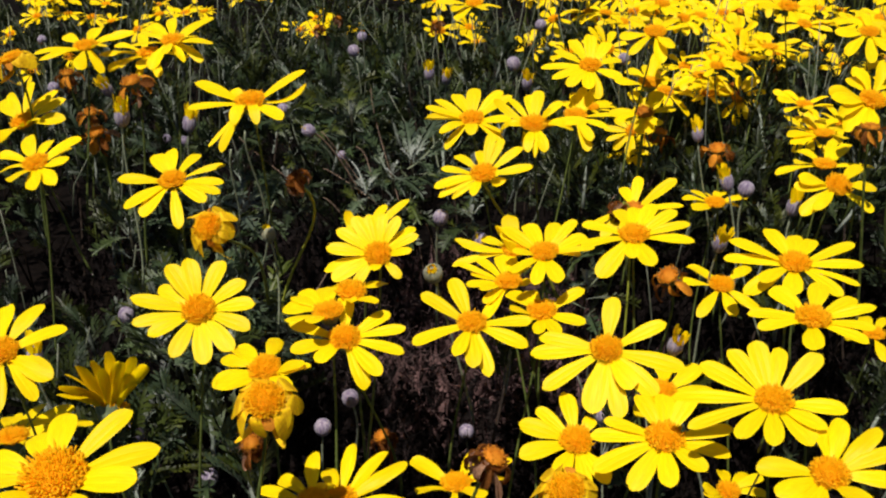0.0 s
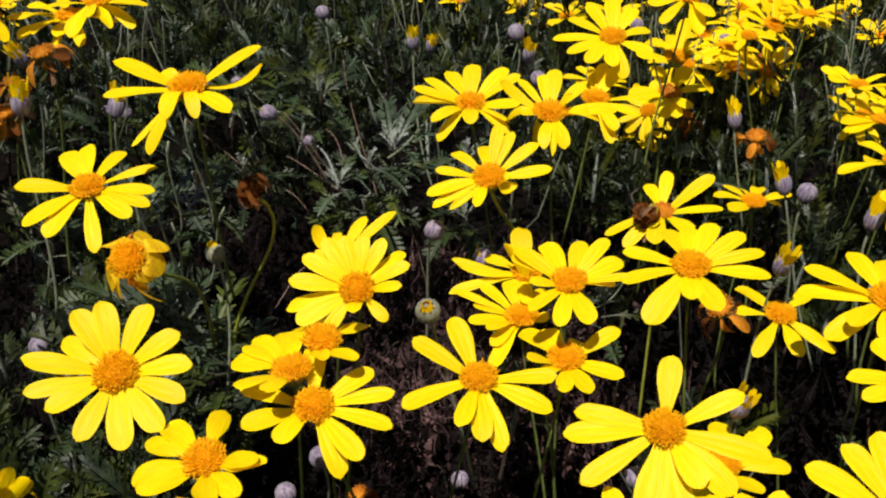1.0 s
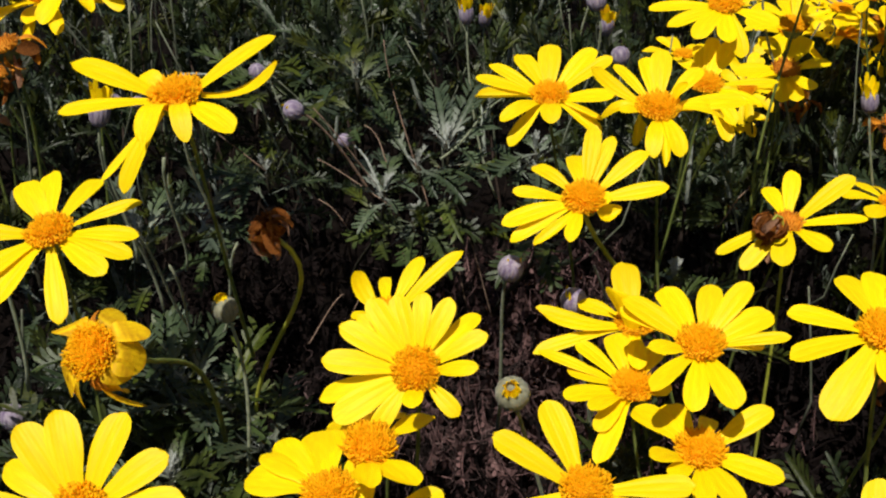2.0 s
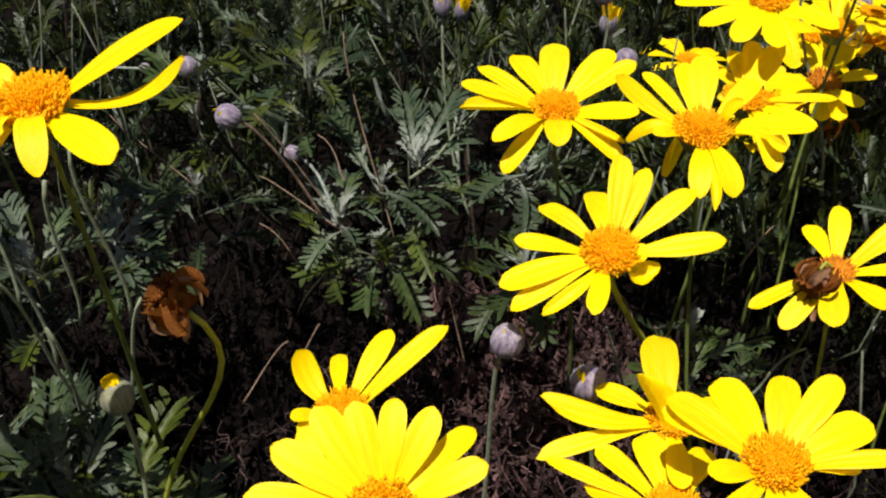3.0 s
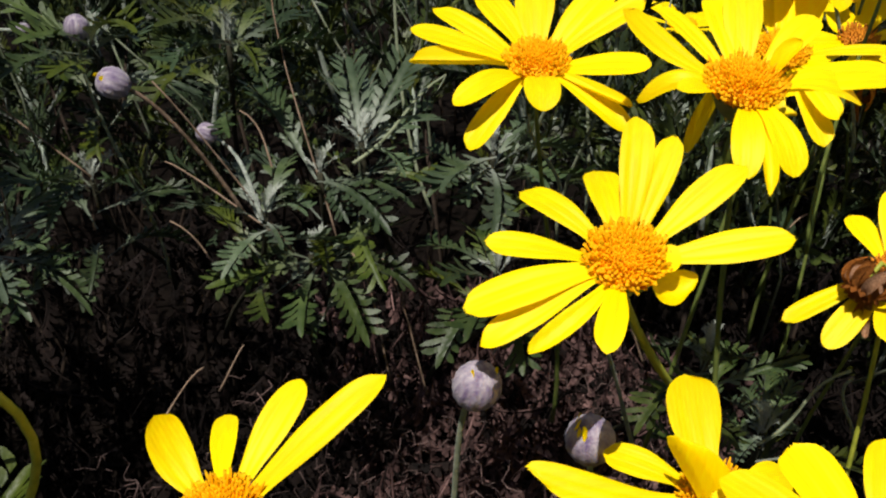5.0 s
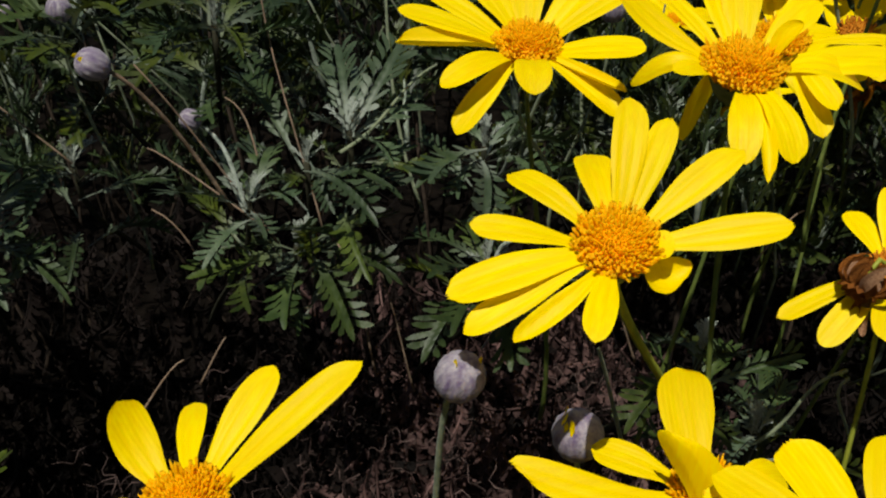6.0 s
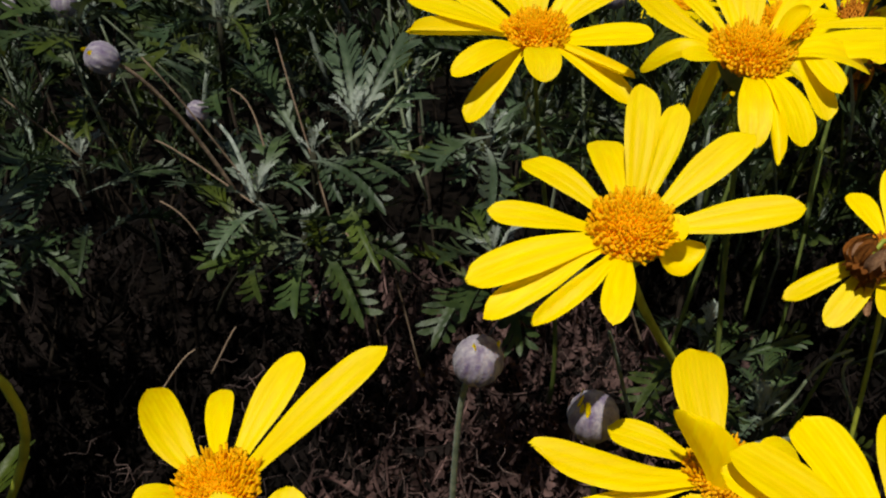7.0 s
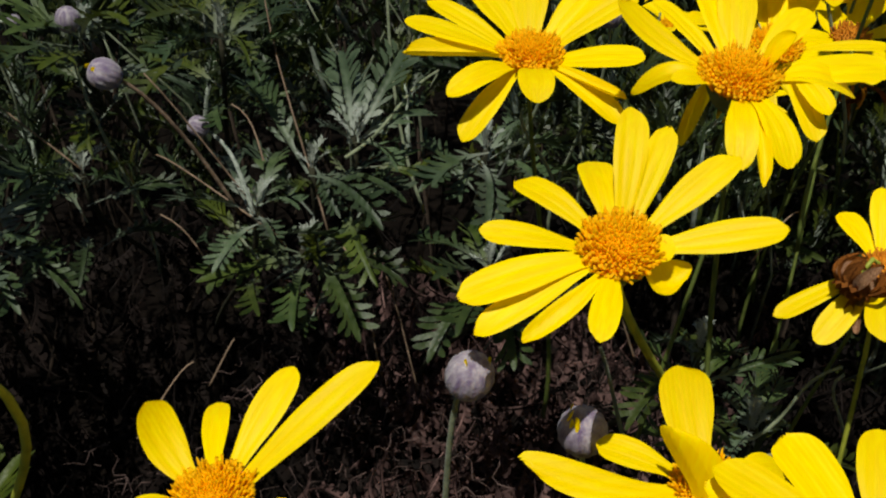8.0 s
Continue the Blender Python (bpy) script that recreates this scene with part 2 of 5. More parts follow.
def disc_mesh(name, mat, radius, high, seed, rows=430, core=None):
    """A domed head packed with small tubular florets set in a sunflower spiral, the outer ones open."""
    rng = random.Random(seed)
    verts, faces = lathe([(radius * 0.55, -0.3 * high), (radius, 0.0), (radius * 0.93, high * 0.45), (radius * 0.72, high * 0.75), (radius * 0.4, high * 0.93), (radius * 0.05, high)], 24)
    mats = [0] * len(faces)
    for i in range(rows):
        q = math.sqrt((i + 0.5) / rows)
        t = i * 2.39996
        r = radius * q * 1.02
        z = high * (1 - q ** 2.6)
        up = Vector((math.cos(t) * q * 0.75, math.sin(t) * q * 0.75, 1.0)).normalized()
        up = (up + Vector((rng.uniform(-0.16, 0.16), rng.uniform(-0.16, 0.16), 0))).normalized()
        a = up.orthogonal().normalized()
        b = up.cross(a)
        foot = Vector((r * math.cos(t), r * math.sin(t), z - 0.0003))
        tall = (0.0006 + 0.0019 * q ** 2) * rng.uniform(0.65, 1.4)
        wide = radius * (0.046 if rows > 300 else 0.058) * rng.uniform(0.85, 1.15)
        base = len(verts)
        n = 5
        for rr, zz in ((wide * 0.95, 0.0), (wide * 0.9, tall * 0.65), (wide * (0.75 + 0.5 * q), tall), (wide * 0.2, tall * (1.25 - 0.35 * (q > 0.7) + 0.5 * (rng.random() < 0.2)))):
            for j in range(n):
                s = 2 * math.pi * j / n + i
                verts.append(foot + a * (rr * math.cos(s)) + b * (rr * math.sin(s)) + up * zz)
        for ring in range(3):
            for j in range(n):
                k = (j + 1) % n
                faces.append((base + ring * n + j, base + ring * n + k, base + (ring + 1) * n + k, base + (ring + 1) * n + j))
                mats.append(1)
        faces.append(tuple(base + 3 * n + j for j in range(n)))
        mats.append(1)
    me = mesh_of(name, verts, faces, core or CORE)
    me.materials.append(mat)
    me.polygons.foreach_set("material_index", mats)
    return me


DISCS = [disc_mesh("disc", DISC, 0.0056, 0.0029, i) for i in range(3)]
RUST_DISC = disc_mesh("disc", RUST, 0.0056, 0.0034, 9, 110, RUST)
BROWN_DISC = disc_mesh("disc", BROWN, 0.0042, 0.0030, 10, 90, BROWN)


def calyx_mesh(mat):
    """A green cup that ends in a ring of pointed bracts."""
    n = 26
    verts, faces = lathe([(0.0012, -0.0062), (0.0028, -0.0052), (0.0044, -0.0030), (0.0054, -0.0006)], n, 13, 0.06)
    faces.pop()
    base = len(verts)
    for j in range(n):
        t = 2 * math.pi * j / n
        r, z = (0.0064, 0.0012) if j % 2 == 0 else (0.0056, -0.0003)
        verts.append((r * math.cos(t), r * math.sin(t), z))
    faces += [(base - n + j, base - n + (j + 1) % n, base + (j + 1) % n, base + j) for j in range(n)]
    return mesh_of("calyx", verts, faces, mat)


CALYX_MESH, BROWN_CALYX = calyx_mesh(CALYX), calyx_mesh(BROWN)


def facing(el, az):
    """The way a head faces: degrees above the level, and degrees east of due south."""
    el, az = radians(el), radians(az)
    return Vector((math.cos(el) * math.sin(az), -math.cos(el) * math.cos(az), math.sin(el)))


def head_pose(n):
    x = (Vector((1, 0, 0)) - n * n.x).normalized()
    y = n.cross(x)
    return Matrix(((x.x, y.x, n.x), (x.y, y.y, n.y), (x.z, y.z, n.z))).to_4x4()


def foot_of(p, rng, drop):
    """Where a stalk meets the shoot below."""
    return Vector((p.x + rng.uniform(-0.022, 0.022), p.y + rng.uniform(-0.012, 0.03), p.z - drop))


count = 0
DAISY_LABEL = "open yellow daisy with an orange disc on a green stalk"


def daisy(at, el, az, petals, label=DAISY_LABEL, size=1.0, foot=None, broad=0.94, limy=False, spent=False):
    """An open flower. petals: degrees round the head, degrees of lift, millimetres long, and for some their own shape. spent: its disc has browned."""
    global count
    count += 1
    rng = random.Random(count * 7 + 3)
    p, n = Vector(at), facing(el, az)
    foot = Vector(foot) if foot else foot_of(p, rng, rng.uniform(0.10, 0.14))
    root = tagged(new("daisy"), label, "flower", "yellow daisies")
    root.location = foot
    head = Matrix.Translation(p - foot) @ head_pose(n)
    start = p - foot - n * 0.006
    down = start.normalized() * -0.02
    line = bend(start, down - n * 0.012, (0, 0, 0), down + Vector((rng.uniform(-0.01, 0.01), rng.uniform(-0.01, 0.01), -0.015)), 12)
    part("stem", mesh_of("stem", *tube(line, 0.0008 if limy else 0.00052, 0.0009 if limy else 0.00072), LIME if limy else STEM), root, None, "thin green stem")
    part("calyx", CALYX_MESH, root, head @ Matrix.Scale(size, 4))
    part("disc", RUST_DISC if spent else DISCS[count % 3], root, head @ pose(0, 0, 0, 0, 0, rng.uniform(0, 360)) @ Matrix.Scale(size * rng.uniform(0.95, 1.05), 4), "browned disc" if spent else "domed orange disc of tiny florets")
    for turn, lift, long, *shape in petals:
        s = long * 0.001
        fit_in = Matrix.Rotation(radians(turn), 4, "Z") @ Matrix.Translation((0.0048 * size, 0, rng.uniform(-0.0004, 0.0005))) @ Matrix.Rotation(radians(-lift), 4, "Y")
        if shape:
            fit_in = fit_in @ Matrix.Rotation(radians(rng.uniform(-7, 7)), 4, "X") @ Matrix.Scale(s, 4)
            part("petal", ray_mesh(long, *shape, rng.randrange(9999)), root, head @ fit_in)
        else:
            w = 0.0275 * rng.uniform(0.9, 1.12) * size * broad
            fit_in = fit_in @ Matrix.Rotation(radians(rng.uniform(-14, 14)), 4, "X") @ Matrix.Diagonal((s, w, s, 1))
            part("petal", PETALS[rng.randrange(9)], root, head @ fit_in)
    return root


def bud_mesh(name, tip, mat):
    prof = [(0.12, -1.02), (0.55, -0.92), (0.86, -0.55), (1.0, -0.05), (0.95, 0.4), (0.75, 0.75), (0.42, 0.95), (0.1, 1.0 + tip)]
    verts, faces = lathe(prof, 52, 13, 0.028)
    return mesh_of(name, verts, faces, mat)


BUD_MESH = bud_mesh("head", 0.02, BUD)
GREEN_BUD_MESH = bud_mesh("head", 0.02, GREEN_BUD)


def bud(at, r, opened, way=None, foot=None, stalk=FUZZY_STEM):
    """A woolly lavender bud. opened: 0 shut, 1 a speck of yellow, 2 a few slits of yellow, 3 a tuft of rising petals, 4 green with folded petals."""
    global count
    count += 1
    rng = random.Random(count * 5 + 1)
    p = Vector(at)
    n = Vector((rng.uniform(-0.35, 0.35), rng.uniform(-0.45, 0.2), 1)).normalized()
    words = {0: "closed round lavender-grey bud on a thin stalk", 1: "lavender-grey bud with a speck of yellow at its tip",
             2: "lavender-grey bud splitting to show yellow slits", 3: "opening bud with a tuft of yellow petals", 4: "pale green bud opening on folded yellow petals"}
    n = Vector(way).normalized() if way else n
    foot = Vector(foot) if foot else foot_of(p, rng, 0.10)
    root = tagged(new("flower_bud"), words[opened], "bud", "daisy buds")
    root.location = foot
    head = Matrix.Translation(p - foot) @ head_pose(n) @ pose(0, 0, 0, 0, 0, 0 if opened == 2 else rng.uniform(0, 360))
    top = p - foot - n * (r * 0.9)
    bow = Vector((rng.uniform(-0.012, 0.012), rng.uniform(-0.01, 0.01), -0.03))
    line = bend(top, n * (-0.010 if way else -0.03), (0, 0, 0), top * -0.35 + bow * 0.15 if way else bow, 10)
    part("stem", mesh_of("stem", *tube(line, 0.00055, 0.00068), stalk), root)
    ball = part("head", GREEN_BUD_MESH if opened == 4 else BUD_MESH, root, head @ Matrix.Diagonal((r * (0.84 if opened == 3 else 1), r * (0.84 if opened == 3 else 1), r * (1.2 if opened == 3 else 1.04), 1)))
    tufts = (0, 2, 4, 13, 9)[opened]
    for i in range(tufts):
        t = 360 * i / max(tufts, 1) + rng.uniform(-12, 12)
        if opened == 3:
            m = pose(0, 0, 0, 0, 0, t) @ pose(r * rng.uniform(0.55, 0.82), 0, r * rng.uniform(0.0, 0.5)) @ Matrix.Rotation(radians(-rng.uniform(76, 104)), 4, "Y") @ Matrix.Diagonal((r * rng.uniform(1.2, 2.4), r * 1.9, r * 1.0, 1))
        elif opened == 2:
            m = pose(0, 0, 0, 0, 0, 150 + 30 * i) @ pose(r * 0.66, 0, r * 0.80) @ Matrix.Rotation(radians(-rng.uniform(104, 116)), 4, "Y") @ Matrix.Diagonal((r * rng.uniform(0.55, 0.9), r * 0.8, r * 0.5, 1))
        else:
            m = pose(0, 0, 0, 0, 0, t) @ pose(r * 0.62, 0, r * 0.62) @ Matrix.Rotation(radians(-(100 if opened == 1 else 122)), 4, "Y") @ Matrix.Diagonal((r * (0.55 if opened == 1 else 0.8), r * (2.8 if opened == 4 else 1.1), r * 0.8, 1))
        part("petal", PETALS[rng.randrange(9)], ball, ball.matrix_basis.inverted() @ head @ m, "folded yellow petal")
    return root


def withered(at, kind, way=None, foot=None, size=1.0):
    """A spent head, hanging over. kind: 0 brown and shrivelled, 1 rust orange, 2 yellow with its petals folded down."""
    global count
    count += 1
    rng = random.Random(count * 11 + 5)
    p = Vector(at)
    words = {0: "withered brown flower head with shrivelled petals", 1: "rust-orange spent flower head with curled petals", 2: "fading yellow flower with petals folded down"}
    n = Vector((rng.uniform(-0.4, 0.4), rng.uniform(-0.5, 0.05), 0.85)).normalized()
    n = Vector(way).normalized() if way else n
    foot = Vector(foot) if foot else foot_of(p, rng, 0.13)
    root = tagged(new("withered_flower"), words[kind], "flower", "withered flowers")
    root.location = foot
    head = Matrix.Translation(p - foot) @ head_pose(n) @ Matrix.Scale(size, 4)
    line = bend(p - foot - n * 0.005, n * -0.03, (0, 0, 0), (0, 0, -0.04), 12)
    part("stem", mesh_of("stem", *tube(line, 0.00066, 0.0008), LIME if way and kind == 0 else STEM), root)
    part("calyx", BROWN_CALYX if kind == 0 else CALYX_MESH, root, head)
    part("disc", (BROWN_DISC if way else RUST_DISC, RUST_DISC, DISCS[0])[kind], root, head @ Matrix.Scale((0.7, 0.85, 1.06)[kind], 4))
    for i in range((16, 10, 13)[kind]):
        t = 360 * i / (16, 10, 13)[kind] + rng.uniform(-16, 16) * (1, 1, 0.4)[kind]
        old = kind == 2 and i % 7 == 3
        shapes = RUST_PETALS if old else BROWN_PETALS if kind == 1 and i % 3 == 0 else (BROWN_PETALS, RUST_PETALS, FADED_PETALS)[kind]
        s = (0.0105, 0.0095, 0.0066)[kind] * rng.uniform(0.7, 1.2)
        fold = (rng.uniform(45, 118), rng.uniform(10, 100), rng.uniform(-16, 14))[kind]
        m = pose(0, 0, 0, 0, 0, t) @ pose((0.0036, 0.005, 0.0056)[kind], 0, -0.0004) @ Matrix.Rotation(radians(fold), 4, "Y") @ pose(0, 0, 0, rng.uniform(-40, 40) * (1, 1, 0.6)[kind], 0, rng.uniform(-25, 25))
        wide = (0.017, 0.019, 0.018 if old else 0.027)[kind] * rng.uniform(0.65, 1.15)
        part("petal", shapes[rng.randrange(len(shapes))], root, head @ m @ Matrix.Diagonal((s, wide, s, 1)))
    for i in range((5, 2, 3)[kind]):
        t = rng.uniform(0, 2 * math.pi)
        rim = head @ Vector((0.0042 * math.cos(t), 0.0042 * math.sin(t), -0.002))
        hung = Matrix.Translation(rim) @ pose(0, 0, 0, 0, 0, rng.uniform(0, 360)) @ Matrix.Rotation(radians(rng.uniform(62, 96)), 4, "Y") @ pose(0, 0, 0, rng.uniform(-50, 50))
        part("petal", SHREDS[i % 3] if kind < 2 else FADED_PETALS[i % 3], root, hung @ Matrix.Diagonal((size * rng.uniform(0.009, 0.016), 0.012, 0.010, 1)), "shrivelled hanging petal")
    return root


def leaf_shape(pairs, seed, droop=0.10, fold=0.5, fine=True):
    """A comb-cut leaf one unit long: a bare stalk, then a narrow winged midrib with pairs of blunt lobes that lean forward."""
    rng = random.Random(seed)
    verts, faces = [], []

    def spine(u):
        return Vector((u, 0.05 * math.sin(2.5 * u + seed), 0.12 * math.sin(math.pi * u * 0.8) - droop * u * u))

    def reach(u):
        q = (u - 0.24) / 0.76
        return 0.05 + 0.105 * math.sin(math.pi * min(1.0, 0.08 + 0.80 * q)) ** 0.8
    cuts = [0.0, 0.13]
    for i in range(pairs):
        u = 0.24 + 0.68 * i / pairs
        cuts += [u, u + 0.68 / pairs * 0.66]
    cuts.append(0.93)
    for u in cuts:
        c = spine(u)
        w = 0.014 if u < 0.2 else 0.008 + 0.19 * reach(u)
        verts += [c + Vector((0, w, fold * w)), c, c + Vector((0, -w, fold * w))]
    for i in range(len(cuts) - 1):
        a = i * 3
        faces += [(a, a + 1, a + 4, a + 3), (a + 1, a + 2, a + 5, a + 4)]
    last = (len(cuts) - 1) * 3
    verts += [spine(0.975) + Vector((0, 0.018, 0)), spine(1.0), spine(0.975) + Vector((0, -0.018, 0))]
    k = len(verts)
    faces += [(last, last + 1, k - 2, k - 3), (last + 1, last + 2, k - 1, k - 2)]
    for i in range(pairs):
        for side, edge in ((1, 0), (-1, 2)):
            if rng.random() < 0.04:
                continue
            n = 2 + 2 * i
            u0, u1 = cuts[n], cuts[n + 1]
            a, b = n * 3 + edge, (n + 1) * 3 + edge
            lean = rng.uniform(0.55, 0.95)
            out = reach(u0) * rng.uniform(0.85, 1.15)
            tilt = rng.uniform(-0.15, 0.35) + fold * 0.7
            curl = rng.uniform(-0.35, 0.1)

            def at(f, q):
                return spine(u0 + (u1 - u0) * f) + Vector((lean * out * q, side * out * q, tilt * out * q + curl * out * q * q))
            k = len(verts)
            if fine:
                verts += [at(-0.10, 0.55), at(0.0, 0.88), at(0.40, 1.06), at(0.82, 0.92), at(1.12, 0.55)]
                faces += [(a, k, k + 4, b), (k, k + 1, k + 3, k + 4), (k + 1, k + 2, k + 3)]
            else:
                verts += [at(0.05, 0.95), at(0.85, 0.95)]
                faces += [(a, k, k + 1, b)]
    return verts, faces


LEAF_SHAPES = [leaf_shape(8 + i % 3, i, -0.06 + 0.16 * (i % 3), 0.25 + 0.45 * (i % 2)) for i in range(6)]
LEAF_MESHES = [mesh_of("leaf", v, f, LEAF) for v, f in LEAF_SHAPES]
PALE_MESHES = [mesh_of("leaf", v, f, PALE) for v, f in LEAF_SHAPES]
TIP_MESHES = [mesh_of("leaf", v, f, WOOL, False) for v, f in LEAF_SHAPES[:2]]


def leaf_pose(at, turn, lift, long, roll=0.0, wide=1.0):
    m = Matrix.Translation(at) @ Matrix.Rotation(radians(turn), 4, "Z") @ Matrix.Rotation(radians(-lift), 4, "Y") @ Matrix.Rotation(radians(roll), 4, "X")
    return m @ Matrix.Diagonal((long, long * wide, long, 1))


def sprig(at, leaves, pale=False, label="grey-green feathery leaf sprig with a woolly white heart"):
    """A shoot that ends in a rosette. leaves: degrees round, degrees of lift, millimetres long; smaller ones fill the heart."""
    global count
    count += 1
    rng = random.Random(count * 13 + 2)
    p = Vector(at)
    foot = Vector((p.x + rng.uniform(-0.03, 0.03), p.y + rng.uniform(0.04, 0.07), p.z - 0.085))
    root = tagged(new("leaf_sprig"), label, "leaf sprig", "leaf sprigs")
    root.location = foot
    top = p - foot
    line = bend(top, (0, 0, -0.03), (0, 0, 0), (rng.uniform(-0.01, 0.01), 0.01, -0.03), 8)
    part("stem", mesh_of("stem", *tube(line, 0.0010, 0.0009), SPRIG_STEM), root)
    for turn, lift, long in leaves:
        low = top - Vector((0, 0, rng.uniform(0, 0.006)))
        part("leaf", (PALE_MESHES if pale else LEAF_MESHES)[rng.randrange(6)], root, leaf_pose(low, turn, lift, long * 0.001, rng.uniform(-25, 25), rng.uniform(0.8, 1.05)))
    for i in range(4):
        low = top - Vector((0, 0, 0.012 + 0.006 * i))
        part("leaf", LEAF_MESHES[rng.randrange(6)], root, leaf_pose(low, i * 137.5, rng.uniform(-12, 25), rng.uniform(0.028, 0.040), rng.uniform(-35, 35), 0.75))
    for i in range(6):
        part("leaf", TIP_MESHES[i % 2], root, leaf_pose(top, i * 80 + rng.uniform(-20, 20), rng.uniform(35, 85), rng.uniform(0.006, 0.012)), "small woolly white young leaf")
    return root


def green_stalk(a, b):
    """A thin bare green stalk from a down to b."""
    global count
    count += 1
    rng = random.Random(count)
    a, b = Vector(a), Vector(b)
    side = Vector((rng.uniform(-0.008, 0.008), rng.uniform(-0.004, 0.004), 0))
    root = tagged(new("bare_stalk", mesh_of("bare_stalk", *tube(bend((0, 0, 0), (b - a) * 0.33 + side, (b - a) * 1.3, (b - a) * 0.4 + side, 9), 0.00042, 0.00062, 7), FUZZY_STEM)),
                  "thin bare green stalk rising from the shrub", "stalk", "bare stalks")
    root.location = a
    return root


def dry_stem(a, b):
    """A thin dead stalk leaning from a down to b."""
    global count
    count += 1
    rng = random.Random(count)
    a, b = Vector(a), Vector(b)
    root = tagged(new("dry_stalk", mesh_of("dry_stalk", *tube(bend((0, 0, 0), (b - a) * 0.33 + Vector((rng.uniform(-0.006, 0.006), 0, rng.uniform(0, 0.006))), (b - a) * 1.35, (b - a) * 0.33, 8), 0.00024, 0.00036, 6), DRY)),
                  "thin dry reddish-brown stalk among the leaves", "stalk", "dry stalks")
    root.location = a
    return root


# ---- ground and the mass of foliage ----
def hollow(x, y):
    """1 in the bare dark hollow among the shoots, 0 where the leaves close up."""
    a = math.hypot((x - 0.014) / 0.078, (y - 0.575) / 0.165)
    b = math.hypot((x + 0.045) / 0.112, (y - 0.695) / 0.05)
    c = math.hypot((x + 0.035) / 0.125, (y - 0.752) / 0.062)
    rough = 0.12 * noise.noise((x * 22, y * 22, 2))
    d = math.hypot((x + 0.112) / 0.052, (y - 0.788) / 0.038)
    return max(1.0 - smooth(0.85, 1.1, min(a, b, d) + rough), 0.88 * (1.0 - smooth(0.8, 1.1, c + rough)))


def shade(x, y):
    """1 in the dark pockets between the single sprigs, 0 where random shoots stand."""
    pockets = ((-0.108, 0.826, 0.045), (-0.099, 0.771, 0.042), (-0.150, 0.850, 0.04), (-0.045, 0.860, 0.035), (-0.074, 0.725, 0.05), (-0.105, 0.725, 0.05),
               (-0.035, 0.745, 0.045), (-0.015, 0.765, 0.045), (-0.060, 0.745, 0.04), (0.010, 0.735, 0.04), (0.03, 0.73, 0.035), (0.11, 0.71, 0.04), (0.14, 0.77, 0.045), (-0.145, 0.775, 0.035),
               (-0.130, 0.865, 0.05), (-0.175, 0.805, 0.05), (-0.205, 0.870, 0.05), (-0.075, 0.880, 0.035))
    return max(1 - smooth(0.8, 1.15, math.hypot(x - a, y - b) / r + 0.15 * noise.noise((x * 30, y * 30, 7))) for a, b, r in pockets)


def canopy(x, y):
    """The height at which the leaves end."""
    z = 0.345 + 0.05 * smooth(0.70, 0.82, y) + 0.03 * noise.noise((x * 9, y * 9, 3.1)) - 0.04 * smooth(0.95, 1.5, y)
    return z - 0.03 * smooth(0.05, 0.2, x) * (1 - smooth(0.7, 0.9, y))


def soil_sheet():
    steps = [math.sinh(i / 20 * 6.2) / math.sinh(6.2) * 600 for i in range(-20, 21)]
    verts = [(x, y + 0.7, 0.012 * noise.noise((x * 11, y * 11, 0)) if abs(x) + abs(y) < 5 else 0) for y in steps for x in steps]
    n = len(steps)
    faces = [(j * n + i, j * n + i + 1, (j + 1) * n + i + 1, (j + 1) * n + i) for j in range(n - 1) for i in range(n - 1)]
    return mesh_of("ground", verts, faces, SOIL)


tagged(new("ground", soil_sheet()), "bare garden soil, its colour darkened for the shade under the shrubs", "ground", kind="structure")


def joined(name, shapes, poses, mat, smooth_shade=False):
    """One mesh of many copies of a few shapes; poses: index of the shape and matrix."""
    all_v, all_l, all_n = [], [], []
    start = 0
    for k, (v, f) in enumerate(shapes):
        mine = [m for i, m in poses if i == k]
        if not mine:
            continue
        ms = np.array([[list(r) for r in m] for m in mine])
        vv = np.array([tuple(p) for p in v])
        moved = np.einsum("nij,vj->nvi", ms[:, :3, :3], vv) + ms[:, None, :3, 3]
        loops = np.array([i for q in f for i in q])
        lens = np.array([len(q) for q in f])
        offs = start + np.arange(len(mine)) * len(v)
        all_v.append(moved.reshape(-1, 3))
        all_l.append((loops[None, :] + offs[:, None]).ravel())
        all_n.append(np.tile(lens, len(mine)))
        start += len(mine) * len(v)
    vs, ls, ns = np.concatenate(all_v), np.concatenate(all_l), np.concatenate(all_n)
    me = bpy.data.meshes.new(name)
    me.vertices.add(len(vs))
    me.vertices.foreach_set("co", vs.astype(np.float32).ravel())
    me.loops.add(len(ls))
    me.loops.foreach_set("vertex_index", ls.astype(np.int32))
    me.polygons.add(len(ns))
    me.polygons.foreach_set("loop_start", (np.cumsum(ns) - ns).astype(np.int32))
    me.materials.append(mat)
    me.update(calc_edges=True)
    me.validate()
    return new(name, me)


COARSE = [leaf_shape(6, 50 + i, 0.15, 0.4, False) for i in range(3)]


